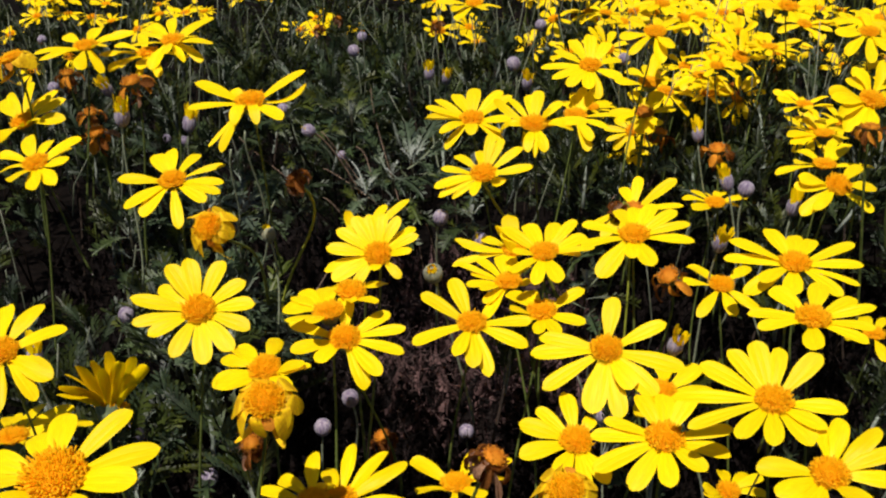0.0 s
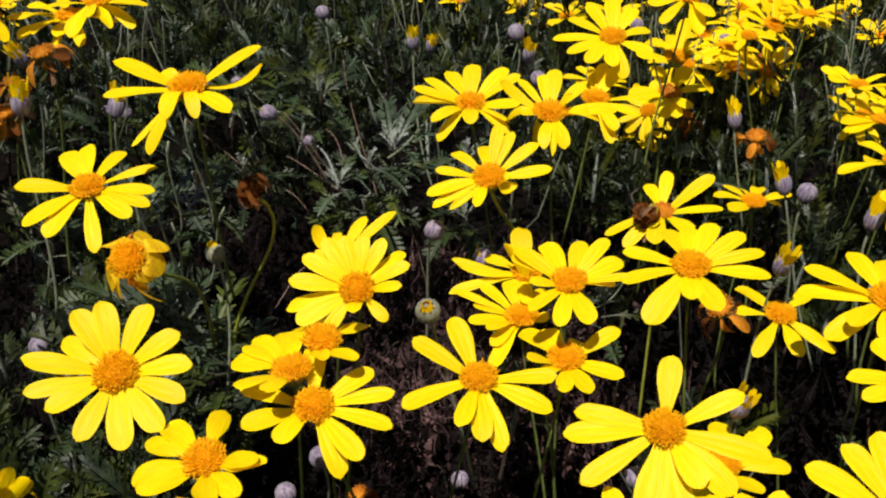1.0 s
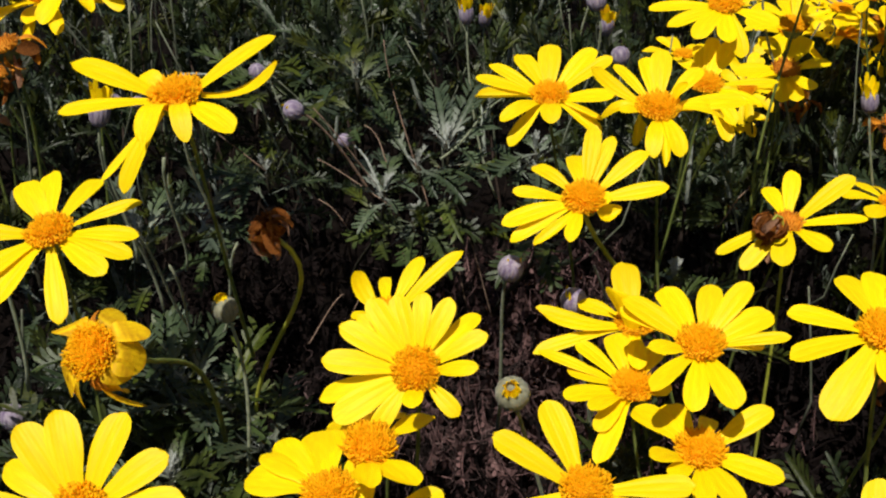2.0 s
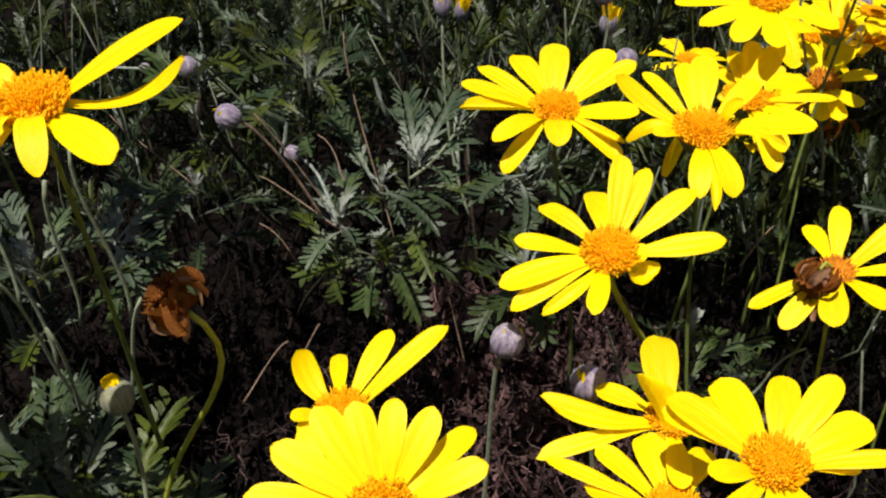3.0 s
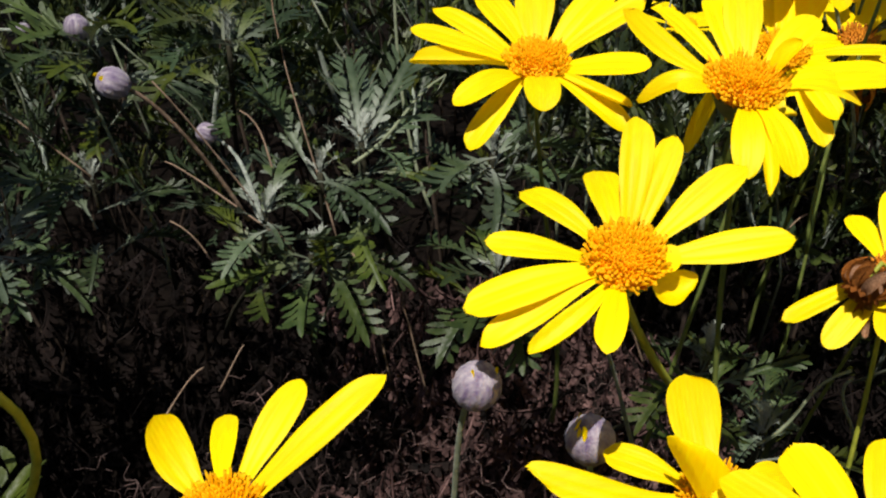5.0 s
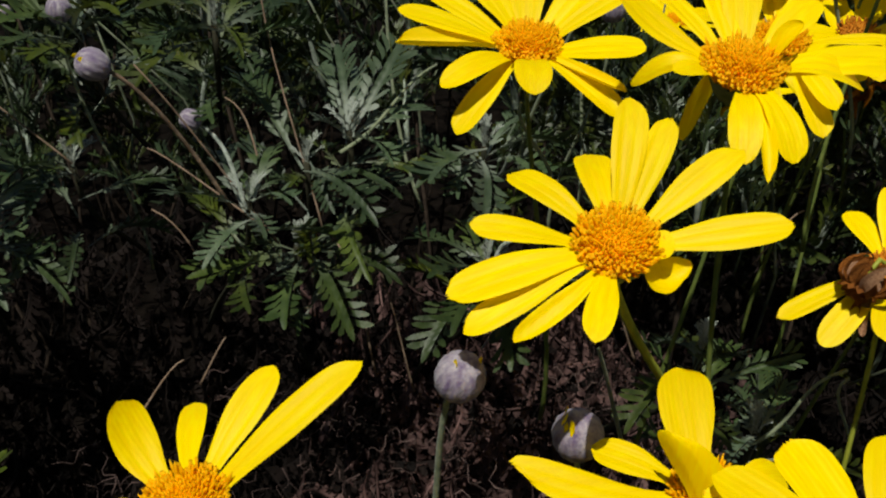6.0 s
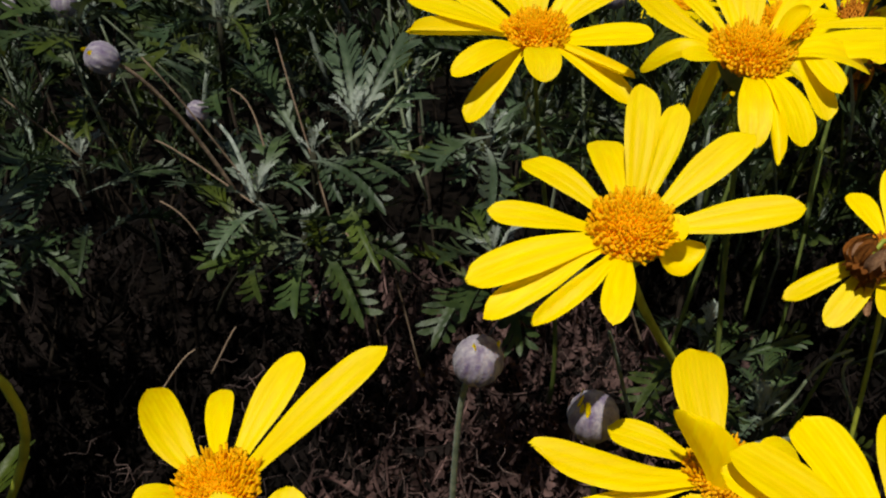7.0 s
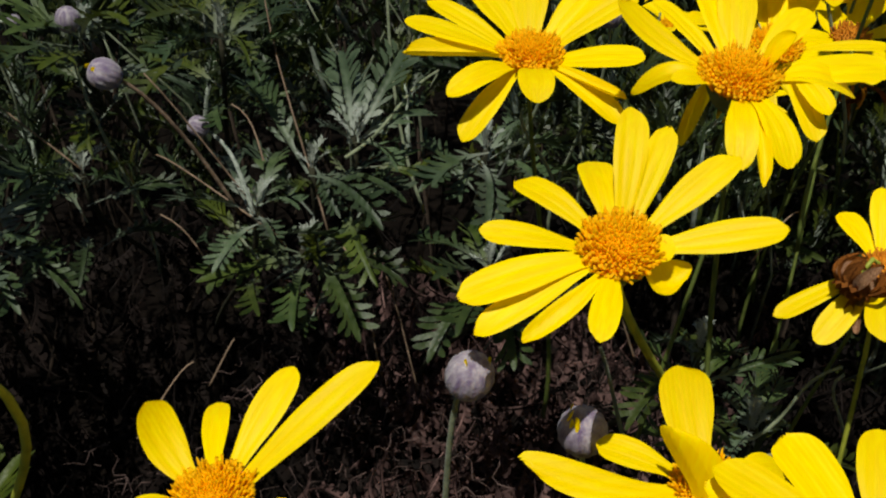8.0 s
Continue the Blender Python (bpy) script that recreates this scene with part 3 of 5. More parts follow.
def shoots(rng, x0, x1, y0, y1, per_m2, shapes, layers):
    poses = []
    stalks = []
    for _ in range(int((x1 - x0) * (y1 - y0) * per_m2)):
        x, y = rng.uniform(x0, x1), rng.uniform(y0, y1)
        h = hollow(x, y)
        if math.hypot(x, (y - 0.95) * 0.85) > 1.35 + 0.25 * noise.noise((x * 1.7, y * 1.7, 6)):
            continue
        if rng.random() < h * 0.97:
            continue
        if rng.random() < 0.92 * shade(x, y):
            continue
        gap = noise.noise((x * 15 + 4, y * 13, 9.5))
        if y < 1.12 and not (x > 0.07 and y > 0.74) and not (x < -0.09 and y < 0.68) and rng.random() < 0.9 * smooth(0.02, -0.2, gap):
            continue
        z = canopy(x, y) - (0.025 + 0.05 * smooth(0.8, 0.95, y) + 0.05 * smooth(0.13, 0.2, abs(x + 0.03))) * rng.random() ** 1.3 * layers
        lean, way = rng.uniform(0, 35), rng.uniform(0, 360)
        tip = pose(x, y, z) @ Matrix.Rotation(radians(way), 4, "Z") @ Matrix.Rotation(radians(lean), 4, "Y")
        for i in range(rng.randrange(10, 15)):
            low = Vector((0, 0, -0.0028 * i))
            poses.append((rng.randrange(len(shapes)), tip @ leaf_pose(low, i * 137.5 + rng.uniform(-20, 20), 86 - 5.0 * i + rng.uniform(-16, 16), rng.uniform(0.030, 0.047) * min(1, 0.5 + i * 0.1), rng.uniform(-58, 58), 0.82)))
        stalks.append(tip)
    return poses, stalks


rng = random.Random(5)
near_poses, near_tips = shoots(rng, -0.55, 0.6, 0.34, 1.12, 560, LEAF_SHAPES, 1.0)
more_poses, more_tips = shoots(rng, 0.06, 0.6, 0.78, 1.12, 620, LEAF_SHAPES, 1.6)
side_by, side_tip = shoots(rng, -0.32, -0.08, 0.48, 0.68, 420, LEAF_SHAPES, 1.4)
back_by, back_tip = shoots(rng, -0.30, 0.03, 0.87, 1.10, 420, LEAF_SHAPES, 0.8)
near_poses += more_poses + side_by + back_by
near_tips += more_tips + side_tip + back_tip
HEART = tube([(0, 0, -0.030), (0.0008, 0, -0.015), (0, 0, -0.004), (0, 0, 0.001)], 0.0014, 0.0009, 6)
hearts = [(0, m) for m in near_tips]
for m in near_tips:
    for i in range(4):
        hearts.append((1 + i % 2, m @ leaf_pose((0, 0, -0.002), i * 95 + rng.uniform(-25, 25), rng.uniform(50, 85), rng.uniform(0.008, 0.016), rng.uniform(-30, 30))))
tagged(joined("woolly_shoots", [HEART] + LEAF_SHAPES[:2], hearts, SHOOTS), "pale woolly young shoot tips in the shrub", "shoots", kind="stuff")
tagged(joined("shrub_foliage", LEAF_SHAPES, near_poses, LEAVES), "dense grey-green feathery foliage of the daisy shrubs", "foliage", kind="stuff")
far_poses, far_tips = shoots(rng, -1.6, 1.6, 1.12, 2.8, 440, COARSE, 1.0)
side_poses, side_tips = shoots(rng, -1.6, 1.6, -0.7, 0.34, 260, COARSE, 1.0)
for x0, x1 in ((-1.6, -0.55), (0.6, 1.6)):
    a, b = shoots(rng, x0, x1, 0.34, 1.12, 360, COARSE, 1.0)
    side_poses += a
    side_tips += b
low_poses = shoots(rng, -0.45, 0.3, 1.0, 1.35, 380, COARSE, 1.0)[0]
far_poses += [(i, Matrix.Translation((0, 0, -0.085)) @ m) for i, m in low_poses]
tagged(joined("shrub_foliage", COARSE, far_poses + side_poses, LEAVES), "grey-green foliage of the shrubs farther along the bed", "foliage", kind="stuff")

# woody branches that carry the shoots, from the soil up
ROD = tube([(0, 0, 0), (0.02, 0.01, 0.35), (-0.01, 0, 0.7), (0, 0, 1)], 0.0015, 0.0008, 5)
ROD_B = tube([(0, 0, 0), (-0.03, 0.02, 0.4), (0.01, -0.02, 0.75), (0, 0, 1)], 0.0018, 0.0008, 5)
rods = []
for tip in near_tips[::5] + far_tips[::5] + side_tips[::5]:
    top = tip @ Vector((0, 0, -0.02))
    low = Vector((top.x + rng.uniform(-0.05, 0.05), top.y + rng.uniform(-0.05, 0.05), -0.01))
    d = top - low
    q = d.to_track_quat("Z", "Y").to_matrix().to_4x4()
    rods.append((rng.randrange(2), Matrix.Translation(low) @ q @ Matrix.Diagonal((1, 1, d.length, 1))))
tagged(joined("woody_branches", [ROD, ROD_B], rods, WOOD), "thin dark woody branches under the leaves", "branches", kind="stuff")

# bare upright stalks between the flowers
BARE = tube([(0, 0, 0), (0.006, 0.003, 0.35), (0.004, 0, 0.7), (0, 0, 1)], 0.0006, 0.00042, 5)
bare = []
for _ in range(650):
    x, y = rng.uniform(-0.6, 0.65), rng.uniform(0.42, 1.35)
    if rng.random() < hollow(x, y) * 0.95 or (y < 0.86 and rng.random() < 0.7) or (-0.3 < x < 0.04 and y < 1.0 and rng.random() < 0.65):
        continue
    z = canopy(x, y) - 0.06
    m = pose(x, y, z, rng.gauss(0, 14), rng.gauss(0, 16), rng.uniform(0, 360))
    bare.append((0, m @ Matrix.Diagonal((1, 1, rng.uniform(0.06, 0.12), 1))))
tagged(joined("bare_stalks", [BARE], bare, STALKS), "thin grey-green flower stalks among the leaves", "stalks", kind="stuff")

# dead leaves caught on the inner branches, coloured near black for the hollow's shade
CURLED = [leaf_shape(7, 70 + i, 0.5 + 0.25 * i, 1.3, True) for i in range(3)]
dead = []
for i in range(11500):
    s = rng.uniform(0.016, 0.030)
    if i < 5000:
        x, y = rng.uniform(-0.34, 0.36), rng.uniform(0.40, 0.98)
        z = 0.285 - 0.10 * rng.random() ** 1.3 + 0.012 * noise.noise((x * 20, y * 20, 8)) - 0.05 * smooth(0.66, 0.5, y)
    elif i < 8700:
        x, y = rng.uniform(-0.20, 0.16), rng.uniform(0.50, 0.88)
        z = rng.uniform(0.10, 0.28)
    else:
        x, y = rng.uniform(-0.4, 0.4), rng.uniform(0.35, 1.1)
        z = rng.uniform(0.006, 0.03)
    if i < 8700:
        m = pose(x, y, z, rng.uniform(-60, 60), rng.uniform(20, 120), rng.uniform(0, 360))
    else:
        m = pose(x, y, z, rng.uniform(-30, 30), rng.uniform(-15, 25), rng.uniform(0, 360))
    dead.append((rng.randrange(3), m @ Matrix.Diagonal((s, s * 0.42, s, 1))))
dry_heap = []
for i in range(1500):
    x, y = rng.gauss(0.045, 0.04), rng.uniform(0.665, 0.88)
    if x < -0.035 + 0.03 * noise.noise((0, y * 25, 4)):
        continue
    s = rng.uniform(0.016, 0.032)
    m = pose(x, y, 0.285 - 0.07 * rng.random() + 0.02 * noise.noise((x * 25, y * 25, 1)), rng.uniform(-70, 70), rng.uniform(20, 130), rng.uniform(0, 360))
    dry_heap.append((rng.randrange(3), m @ Matrix.Diagonal((s, s * 0.42, s, 1))))
tagged(joined("dry_leaves", CURLED, dry_heap, LITTER), "pinkish-brown dry curled leaves in the hollow", "dead leaves", kind="stuff")
# thin curled shreds of old leaves on top of them
WISPS = [tube([(0.5 * u, 0.16 * math.sin(5 * u + k), 0.10 * math.cos(4 * u + 2 * k)) for u in (0, 0.33, 0.67, 1.0, 1.33, 1.67, 2.0)], 0.02, 0.008, 3) for k in range(3)]
shreds = []
for _ in range(1500):
    x, y = rng.uniform(-0.11, 0.13), rng.uniform(0.53, 0.80)
    if hollow(x, y) < 0.4 or noise.noise((x * 24, y * 24, 11)) < -0.05 - 1.4 * x:
        continue
    s = rng.uniform(0.007, 0.017)
    m = pose(x, y, 0.291 + 0.012 * noise.noise((x * 20, y * 20, 8)) - 0.05 * smooth(0.66, 0.5, y) - 0.03 * rng.random(), rng.uniform(-180, 180), rng.gauss(0, 32), rng.uniform(0, 360))
    shreds.append((rng.randrange(3), m @ Matrix.Scale(s, 4)))
tagged(joined("dry_shreds", WISPS, shreds, WISP), "thin pinkish-brown curled shreds of dry leaves", "dead leaves", kind="stuff")
tagged(joined("dead_leaves", CURLED, dead, SHADED_DEAD), "curled dead leaves caught in the shrub, brown darkened to stand for shade", "dead leaves", kind="stuff")

# ---- the things ----
daisy((0.0323, 0.601, 0.4423), 66, -4, [(0, 12, 21.8, 6.2, 0.5, 0.3, 0, 0), (36, 16, 21.7, 5.8, 1, -0.5, 0, 0), (64, 18, 20.5, 5, 0.8, -1, 0, 0), (79, 23, 21.7, 5.7, 1.2, -1.5, 0, 0), (95, -4, 17.1, 6.4, 1.2, -1.6, 0, 0), (136, 6, 16.7, 5.5, 1.4, -1.5, 0, 0), (175, 15, 18, 5, 0.8, -1, 0, 0), (-162, 1, 22.7, 7.2, 1, -1, 0, 0), (-150, -4, 22.7, 5, 0.8, -0.5, 0, 0), (-124, -2, 17.3, 3.8, 1.5, -2, 0.3, -5), (-107, 20, 16, 4.7, 0.8, -1.5, 0, 0), (-35, -28, 6.7, 7.8, -0.6, 0.4, 0.4, 2.5), (-10, 52, 4.1, 5.5, 0.6, -1.5, 0, 0)], size=1.02, limy=True, foot=(0.076, 0.648, 0.345), label="large open yellow daisy with uneven petals on a bowed yellow-green stem")
daisy((0.0253, 0.6733, 0.4498), 72, -6, [(87, 18, 21.1, 9, 0.8, -1, 0, 0), (45, 22, 21.6, 8.5, 0.8, -1, 0, 0), (23, 24, 23, 6.8, 0.8, -1, 0, 0), (-19, 18, 20.3, 8.4, 0.5, -1, 0, 0), (-49, -4, 22, 5.8, 1.2, -1.5, 0.2, 0), (-44, 0, 20.3, 3, 0.8, 1.5, 0.9, 0), (-91, 24, 14.5, 7.7, 2, -3, 0, 0), (-138, 14, 19.8, 6.3, 2, -2, 0, 0), (-128, -14, 21.7, 6.1, 0.8, -1, 0, 0), (-174, 12, 23.3, 5.2, 0.8, -1, 0.9, 0), (171, 20, 23.7, 6.3, 0.8, -1, 0, 0), (146, 17, 22.2, 5.9, 0.8, -1, 0, 0), (116, 13, 19.8, 7.6, 0.8, -1, 0, 0)], size=1.0, label="open yellow daisy with one petal hanging down")
daisy((0.0602, 0.639, 0.457), 72, -4, [(148, 20, 21.9, 6.3, -1, 1.5, 0, 0), (124, 17, 19, 5.1, 0.8, -1, 0, 0), (95, 15, 19.3, 6.7, 0.8, -1, 0, 0), (82, 21, 21, 7.6, 0.8, -1, 0, 0), (44, 18, 17.6, 6.3, 0.8, -1, 0, 0), (7, 1, 24.7, 8.1, 0.8, -1, 0, 0), (-3, -4, 16.9, 8.3, 2.5, -2, 0, 0), (-75, -3, 15.9, 6.6, 1.5, -3, 0, 0), (-90, -2, 19.6, 3, 1.5, -3, 0.8, 0), (-102, 7, 17.1, 5.7, 2, -3.5, 0, 0), (168, -4, 14.2, 5.2, 3, -4, -0.9, 0), (-167, 23, 8.9, 4.8, 0.8, -1, 0, 0), (18, 67, 9.1, 4.6, 0.8, -1, 0.6, 0), (114, -75, 26, 6.3, 0.8, -1, 0, 0)], size=1.12, label="open yellow daisy with folded and drooping lower petals")
daisy((0.1257, 0.6932, 0.384), 76, 6, [(77, 24, 22.2, 7.4, 0.8, -1, 0, 0), (102, 6, 18.3, 7.4, 0.8, -1, 0, 0), (-164, -19, 27.9, 6.3, 0.8, -1, 0, 0), (-139, -21, 24.8, 7.7, 0.8, -1, 0, 0), (-108, -3, 20.5, 9.6, 0.8, -1, 0, 0), (-56, 9, 18, 9.8, 0.8, -1, 0, 0), (-11, 18, 26.6, 7.2, 0.8, -1, 0, 0), (24, 34, 29.2, 8.7, 0.8, -1, 0, 0)], size=0.95, spent=True, label="small yellow daisy with a browned disc and sparse petals")
daisy((-0.0778, 0.5581, 0.4958), 72, -12, [(174, 32, 23, 7.5, 0.8, -1, 0, 0), (-162, 13, 24.8, 6, 0.8, -1, 0, 0), (-139, -26, 24.4, 2.5, -0.5, -1, 0, 0), (-120, -23, 24.2, 6, 0.8, -2, 0, 0), (-104, 24, 14.4, 7, 3.4, -5, 0, 0), (-71, 20, 13.6, 5.2, 3, -5, 0, 0), (-42, 7, 18.7, 7.4, 1, -2, 0, 0), (21, 23, 25, 6, 0.8, -1, 0, 0), (9, 8, 23.1, 5, -3, 2.5, 0, 0), (146, 33, 7.8, 6.3, 0.8, -1, 0, 0)], size=1.06, foot=(-0.08, 0.60, 0.385), label="yellow daisy with sparse drooping petals on a long stem")
daisy((-0.1214, 0.5608, 0.455), 72, -6, [(124, 11, 18.8, 8.3, 0.8, -1, 0, 0), (103, 9, 19.3, 6.8, 0.8, -1, 0, 0), (70, -1, 19.8, 6, 0.8, -1, 0, 0), (18, 9, 22.2, 4.4, 0.8, -1, 0, 0), (-5, 3, 21.4, 5.9, 0.8, -1, 0, 0), (-20, -2, 22.2, 6.5, 0.8, -1, 0, 0), (-39, 0, 20.1, 7.1, 0.8, -1, 0, 0), (-75, -18, 24, 5.9, 0.8, -1, 0, 0), (-115, -4, 21.3, 7.9, 0.8, -1, 0, 0), (-135, 1, 23, 8.6, 0.8, -1, 0, 0), (-172, 16, 21.9, 7, 0.8, -1, 0, 0)], size=1.0)
daisy((-0.0908, 0.4782, 0.4264), 58, 4, [(128, 21, 20.9, 8.2, 0.8, -1, 0, 0), (107, 20, 20.1, 8.2, 0.8, -1, 0, 0), (71, 17, 20, 8.2, 0.8, -1, 0, 0), (36, 13, 18.9, 7.6, 0.8, -1, 0, 0), (8, 9, 19.7, 7.5, 0.8, -1, 0, 0), (-20, 5, 20, 7.4, 0.8, -1, 0, 0), (-49, 0, 20.8, 7.9, 0.8, -1, 0, 0), (-77, -1, 21.3, 8.4, 0.8, -1, 0, 0), (-108, 5, 20.1, 7.4, 0.8, -1, 0, 0), (-143, 11, 19.4, 7, 0.8, -1, 0, 0), (-161, 12, 23.9, 6, 0.8, -1, 0, 0), (178, 19, 24.6, 7.1, 0.8, -1, 0, 0), (149, -1, 18.6, 6.7, 0.8, -1, 0, 0)], size=1.0, label="broad flat yellow daisy with twelve rounded petals")
daisy((-0.0295, 0.4866, 0.4076), 68, 12, [(171, 14, 21.1, 7.1, 0.8, -1, 0, 0), (-155, 11, 20.4, 8, 0.8, -1, 0, 0), (-123, 16, 15, 7.4, 0.8, -1, 0, 0), (9, 12, 22.7, 6.1, 0.8, -1, 0, 0), (-15, 5, 23.3, 7, 0.8, -1, 0, 0), (-49, 4, 21.4, 8.4, 0.8, -1, 0, 0), (-64, -10, 21.9, 7.4, 0.8, -1, 0, 0), (36, 13, 19.4, 7.7, 0.8, -1, 0, 0), (94, 7, 19.5, 7.9, 0.8, -1, 0, 0)], size=1.0)
daisy((-0.0373, 0.4960, 0.4158), 82, -30, [(161, -2, 19.5), (-137, 27, 18.9), (145, 2, 19.4), (126, 4, 19.9), (108, -1, 19.8), (96, -4, 19.5), (-102, 34, 20.1)], label="half-open yellow daisy leaning beside another flower")
daisy((-0.0289, 0.5113, 0.4181), 75, 20, [(42, -17, 18.5), (-59, 34, 19.9), (135, -37, 19.2), (102, -28, 18.8), (79, -34, 19.9), (-91, 39, 19.7)])
daisy((-0.0573, 0.4500, 0.4138), 68, -10, [(137, -10, 18.7), (159, -10, 18.9), (-172, -4, 18.2), (-137, 27, 18.1), (-78, 36, 19.8), (-52, 31, 19.5), (-17, 40, 19.1), (-22, 31, 19.4), (87, -18, 18.9)])
daisy((0.0266, 0.5155, 0.3992), 74, 4, [(112, 23, 22.3, 8.8, 0.8, -1, 0, 0), (153, 20, 23.8, 7.6, 0.8, -1, 0, 0), (-158, -3, 25.1, 8.5, 0.8, -1, 0, 0), (-71, -18, 24, 7.3, 0.8, -1, 0, 0), (-87, 1, 21.7, 7.8, 0.8, -2, 0, 0), (-106, 11, 20.4, 6.7, 0.8, -1, 0, 0), (-26, -1, 24.6, 8.4, 0.8, -1, 0, 0), (-1, 10, 23.9, 6.9, 0.8, -1, 0, 0)], size=1.0)
daisy((0.0606, 0.5369, 0.394), 78, -8, [(131, -2, 19.8, 9.3, 0.8, -1, 0, 0), (108, -2, 15.9, 8, 0.8, -1, 0, 0), (25, 21, 20, 7.2, 0.8, -1, 0, 0), (-22, -4, 12.5, 6.4, 0.8, -1, 0, 0), (-32, 12, 19.5, 7.5, 0.8, -1, 0, 0), (-151, 42, 16.6, 5.7, 0.8, -1, 0, 0), (70, -25, 17.8, 6, 0.8, -1, 0, 0), (-72, 15, 18.4, 7.3, 0.8, -1, 0, 0), (-96, 21, 18.2, 6.6, 0.8, -1, 0, 0), (-128, 30, 11.9, 6.4, 0.8, -1, 0, 0)], size=1.0)
daisy((0.0844, 0.4673, 0.4134), 62, -12, [(79, 15, 20.3, 7.9, 0.8, -1, 0, 0), (19, 15, 23, 6.8, 0.8, -1, 0, 0), (-20, 3, 28.6, 8.7, 0.8, -1, 0, 0), (-49, -5, 24.1, 9.5, 0.8, -1, 0, 0), (-83, -8, 26.4, 8, 0.8, -1, 0, 0), (-107, -7, 24.5, 10.4, 0.8, -1, 0, 0), (-149, -2, 27.5, 7.6, 0.8, -1, 0, 0), (-177, 7, 27.5, 8.2, 0.8, -1, 0, 0), (167, 8, 24.1, 6.8, 0.8, -1, 0, 0), (-66, 10, 18.2, 8.5, 0.8, -1, 0, 0)], size=1.0)
daisy((0.1409, 0.4175, 0.42), 72, 0, [(121, 17, 20.9, 7.7, 0.8, -1, 0, 0), (97, 20, 21.4, 8.3, 0.8, -1, 0, 0), (74, 15, 19.5, 6.5, 0.8, -1, 0, 0), (40, 23, 22.4, 7.8, 0.8, -1, 0, 0), (-16, 13, 21.2, 7.2, 0.8, -1, 0, 0), (-49, 18, 17.8, 6.6, 0.8, -1, 0, 0), (-66, 12, 19.2, 8.2, 0.8, -1, 0, 0), (-102, 13, 19, 7.3, 0.8, -1, 0, 0), (-132, 8, 19.9, 7.3, 0.8, -1, 0, 0), (-162, -3, 29.8, 6.5, 0.8, -1, 0, 0), (175, -1, 32.6, 7.1, 0.8, -1, 0, 0), (150, 13, 25, 8.5, 0.8, -1, 0, 0)], size=1.05)
daisy((0.1039, 0.4274, 0.396), 74, 0, [(84, 7, 17.6, 8.1, 0.8, -1, 0, 0), (111, 10, 17.9, 7.6, 0.8, -1, 0, 0), (56, 17, 20.1, 8.1, 0.8, -1, 0, 0), (2, 15, 21.6, 6.5, 0.8, -1, 0, 0), (-23, 11, 20.8, 7.8, 0.8, -1, 0, 0), (-57, 17, 18.3, 7.6, 0.8, -1, 0, 0), (-94, 8, 19.8, 8, 0.8, -1, 0, 0), (-124, -3, 22.6, 8.5, 0.8, -1, 0, 0), (-155, -4, 27, 9.5, 0.8, -1, 0, 0), (-180, 7, 24.5, 6.8, 0.8, -1, 0, 0), (165, 13, 19.8, 6, 0.8, -1, 0, 0)], size=1.05)
daisy((0.0702, 0.438, 0.3873), 70, 0, [(98, 10, 18.5, 7.3, 0.8, -1, 0, 0), (135, 9, 17.3, 6.2, 0.8, -1, 0, 0), (165, 13, 19.6, 8.5, 0.8, -1, 0, 0), (-159, 10, 20.5, 8.3, 0.8, -1, 0, 0), (-114, 20, 18.3, 7.7, 0.8, -1, 0, 0), (-84, 5, 21, 6.4, 0.8, -1, 0, 0), (-62, 10, 19.8, 6.9, 0.8, -1, 0, 0), (55, 15, 8.6, 5.7, 0.8, -1, 0, 0)], size=1.0)
daisy((0.1026, 0.5299, 0.4382), 76, -6, [(-164, 4, 21.9, 6.8, 0.8, -1, 0, 0), (168, 13, 19.9, 6.4, 0.8, -1, 0, 0), (105, 1, 17.6, 7.2, 0.8, -1, 0, 0), (82, 2, 17.9, 7.8, 0.8, -1, 0, 0), (61, 13, 19.3, 7.7, 0.8, -1, 0, 0), (30, 16, 20.2, 7.1, 0.8, -1, 0, 0), (3, 15, 21.5, 5.9, 0.8, -1, 0, 0), (-17, 8, 23.1, 7.4, 0.8, -1, 0, 0), (-78, 7, 19.9, 8.8, 0.8, -1, 0, 0), (-100, 10, 13.9, 7.8, 0.8, -1, 0, 0), (-130, -15, 24, 9.9, 0.8, -1, 0, 0)], size=1.0)
daisy((0.0626, 0.5563, 0.4171), 76, -8, [(110, 11, 18.7, 9.4, 0.8, -1, 0, 0), (73, 11, 18.7, 7.4, 0.8, -1, 0, 0), (48, 19, 21.1, 7, 0.8, -1, 0, 0), (22, 12, 18.9, 9, 0.8, -1, 0, 0), (-3, 14, 20.5, 4.4, 0.8, -1, 0, 0), (3, -3, 13.6, 6.2, 0.8, -1, 0, 0), (-75, 6, 19.6, 8, 0.8, -1, 0, 0), (-103, 2, 19.4, 7, 0.8, -1, 0, 0), (-132, 13, 20.4, 5.7, 0.8, -1, 0, 0), (146, 20, 21, 8.1, 0.8, -1, 0, 0), (149, 10, 21, 6.8, 0.8, -1, 0, 0), (-157, 32, 13.9, 5.8, 0.8, -1, 0, 0)], size=1.0)
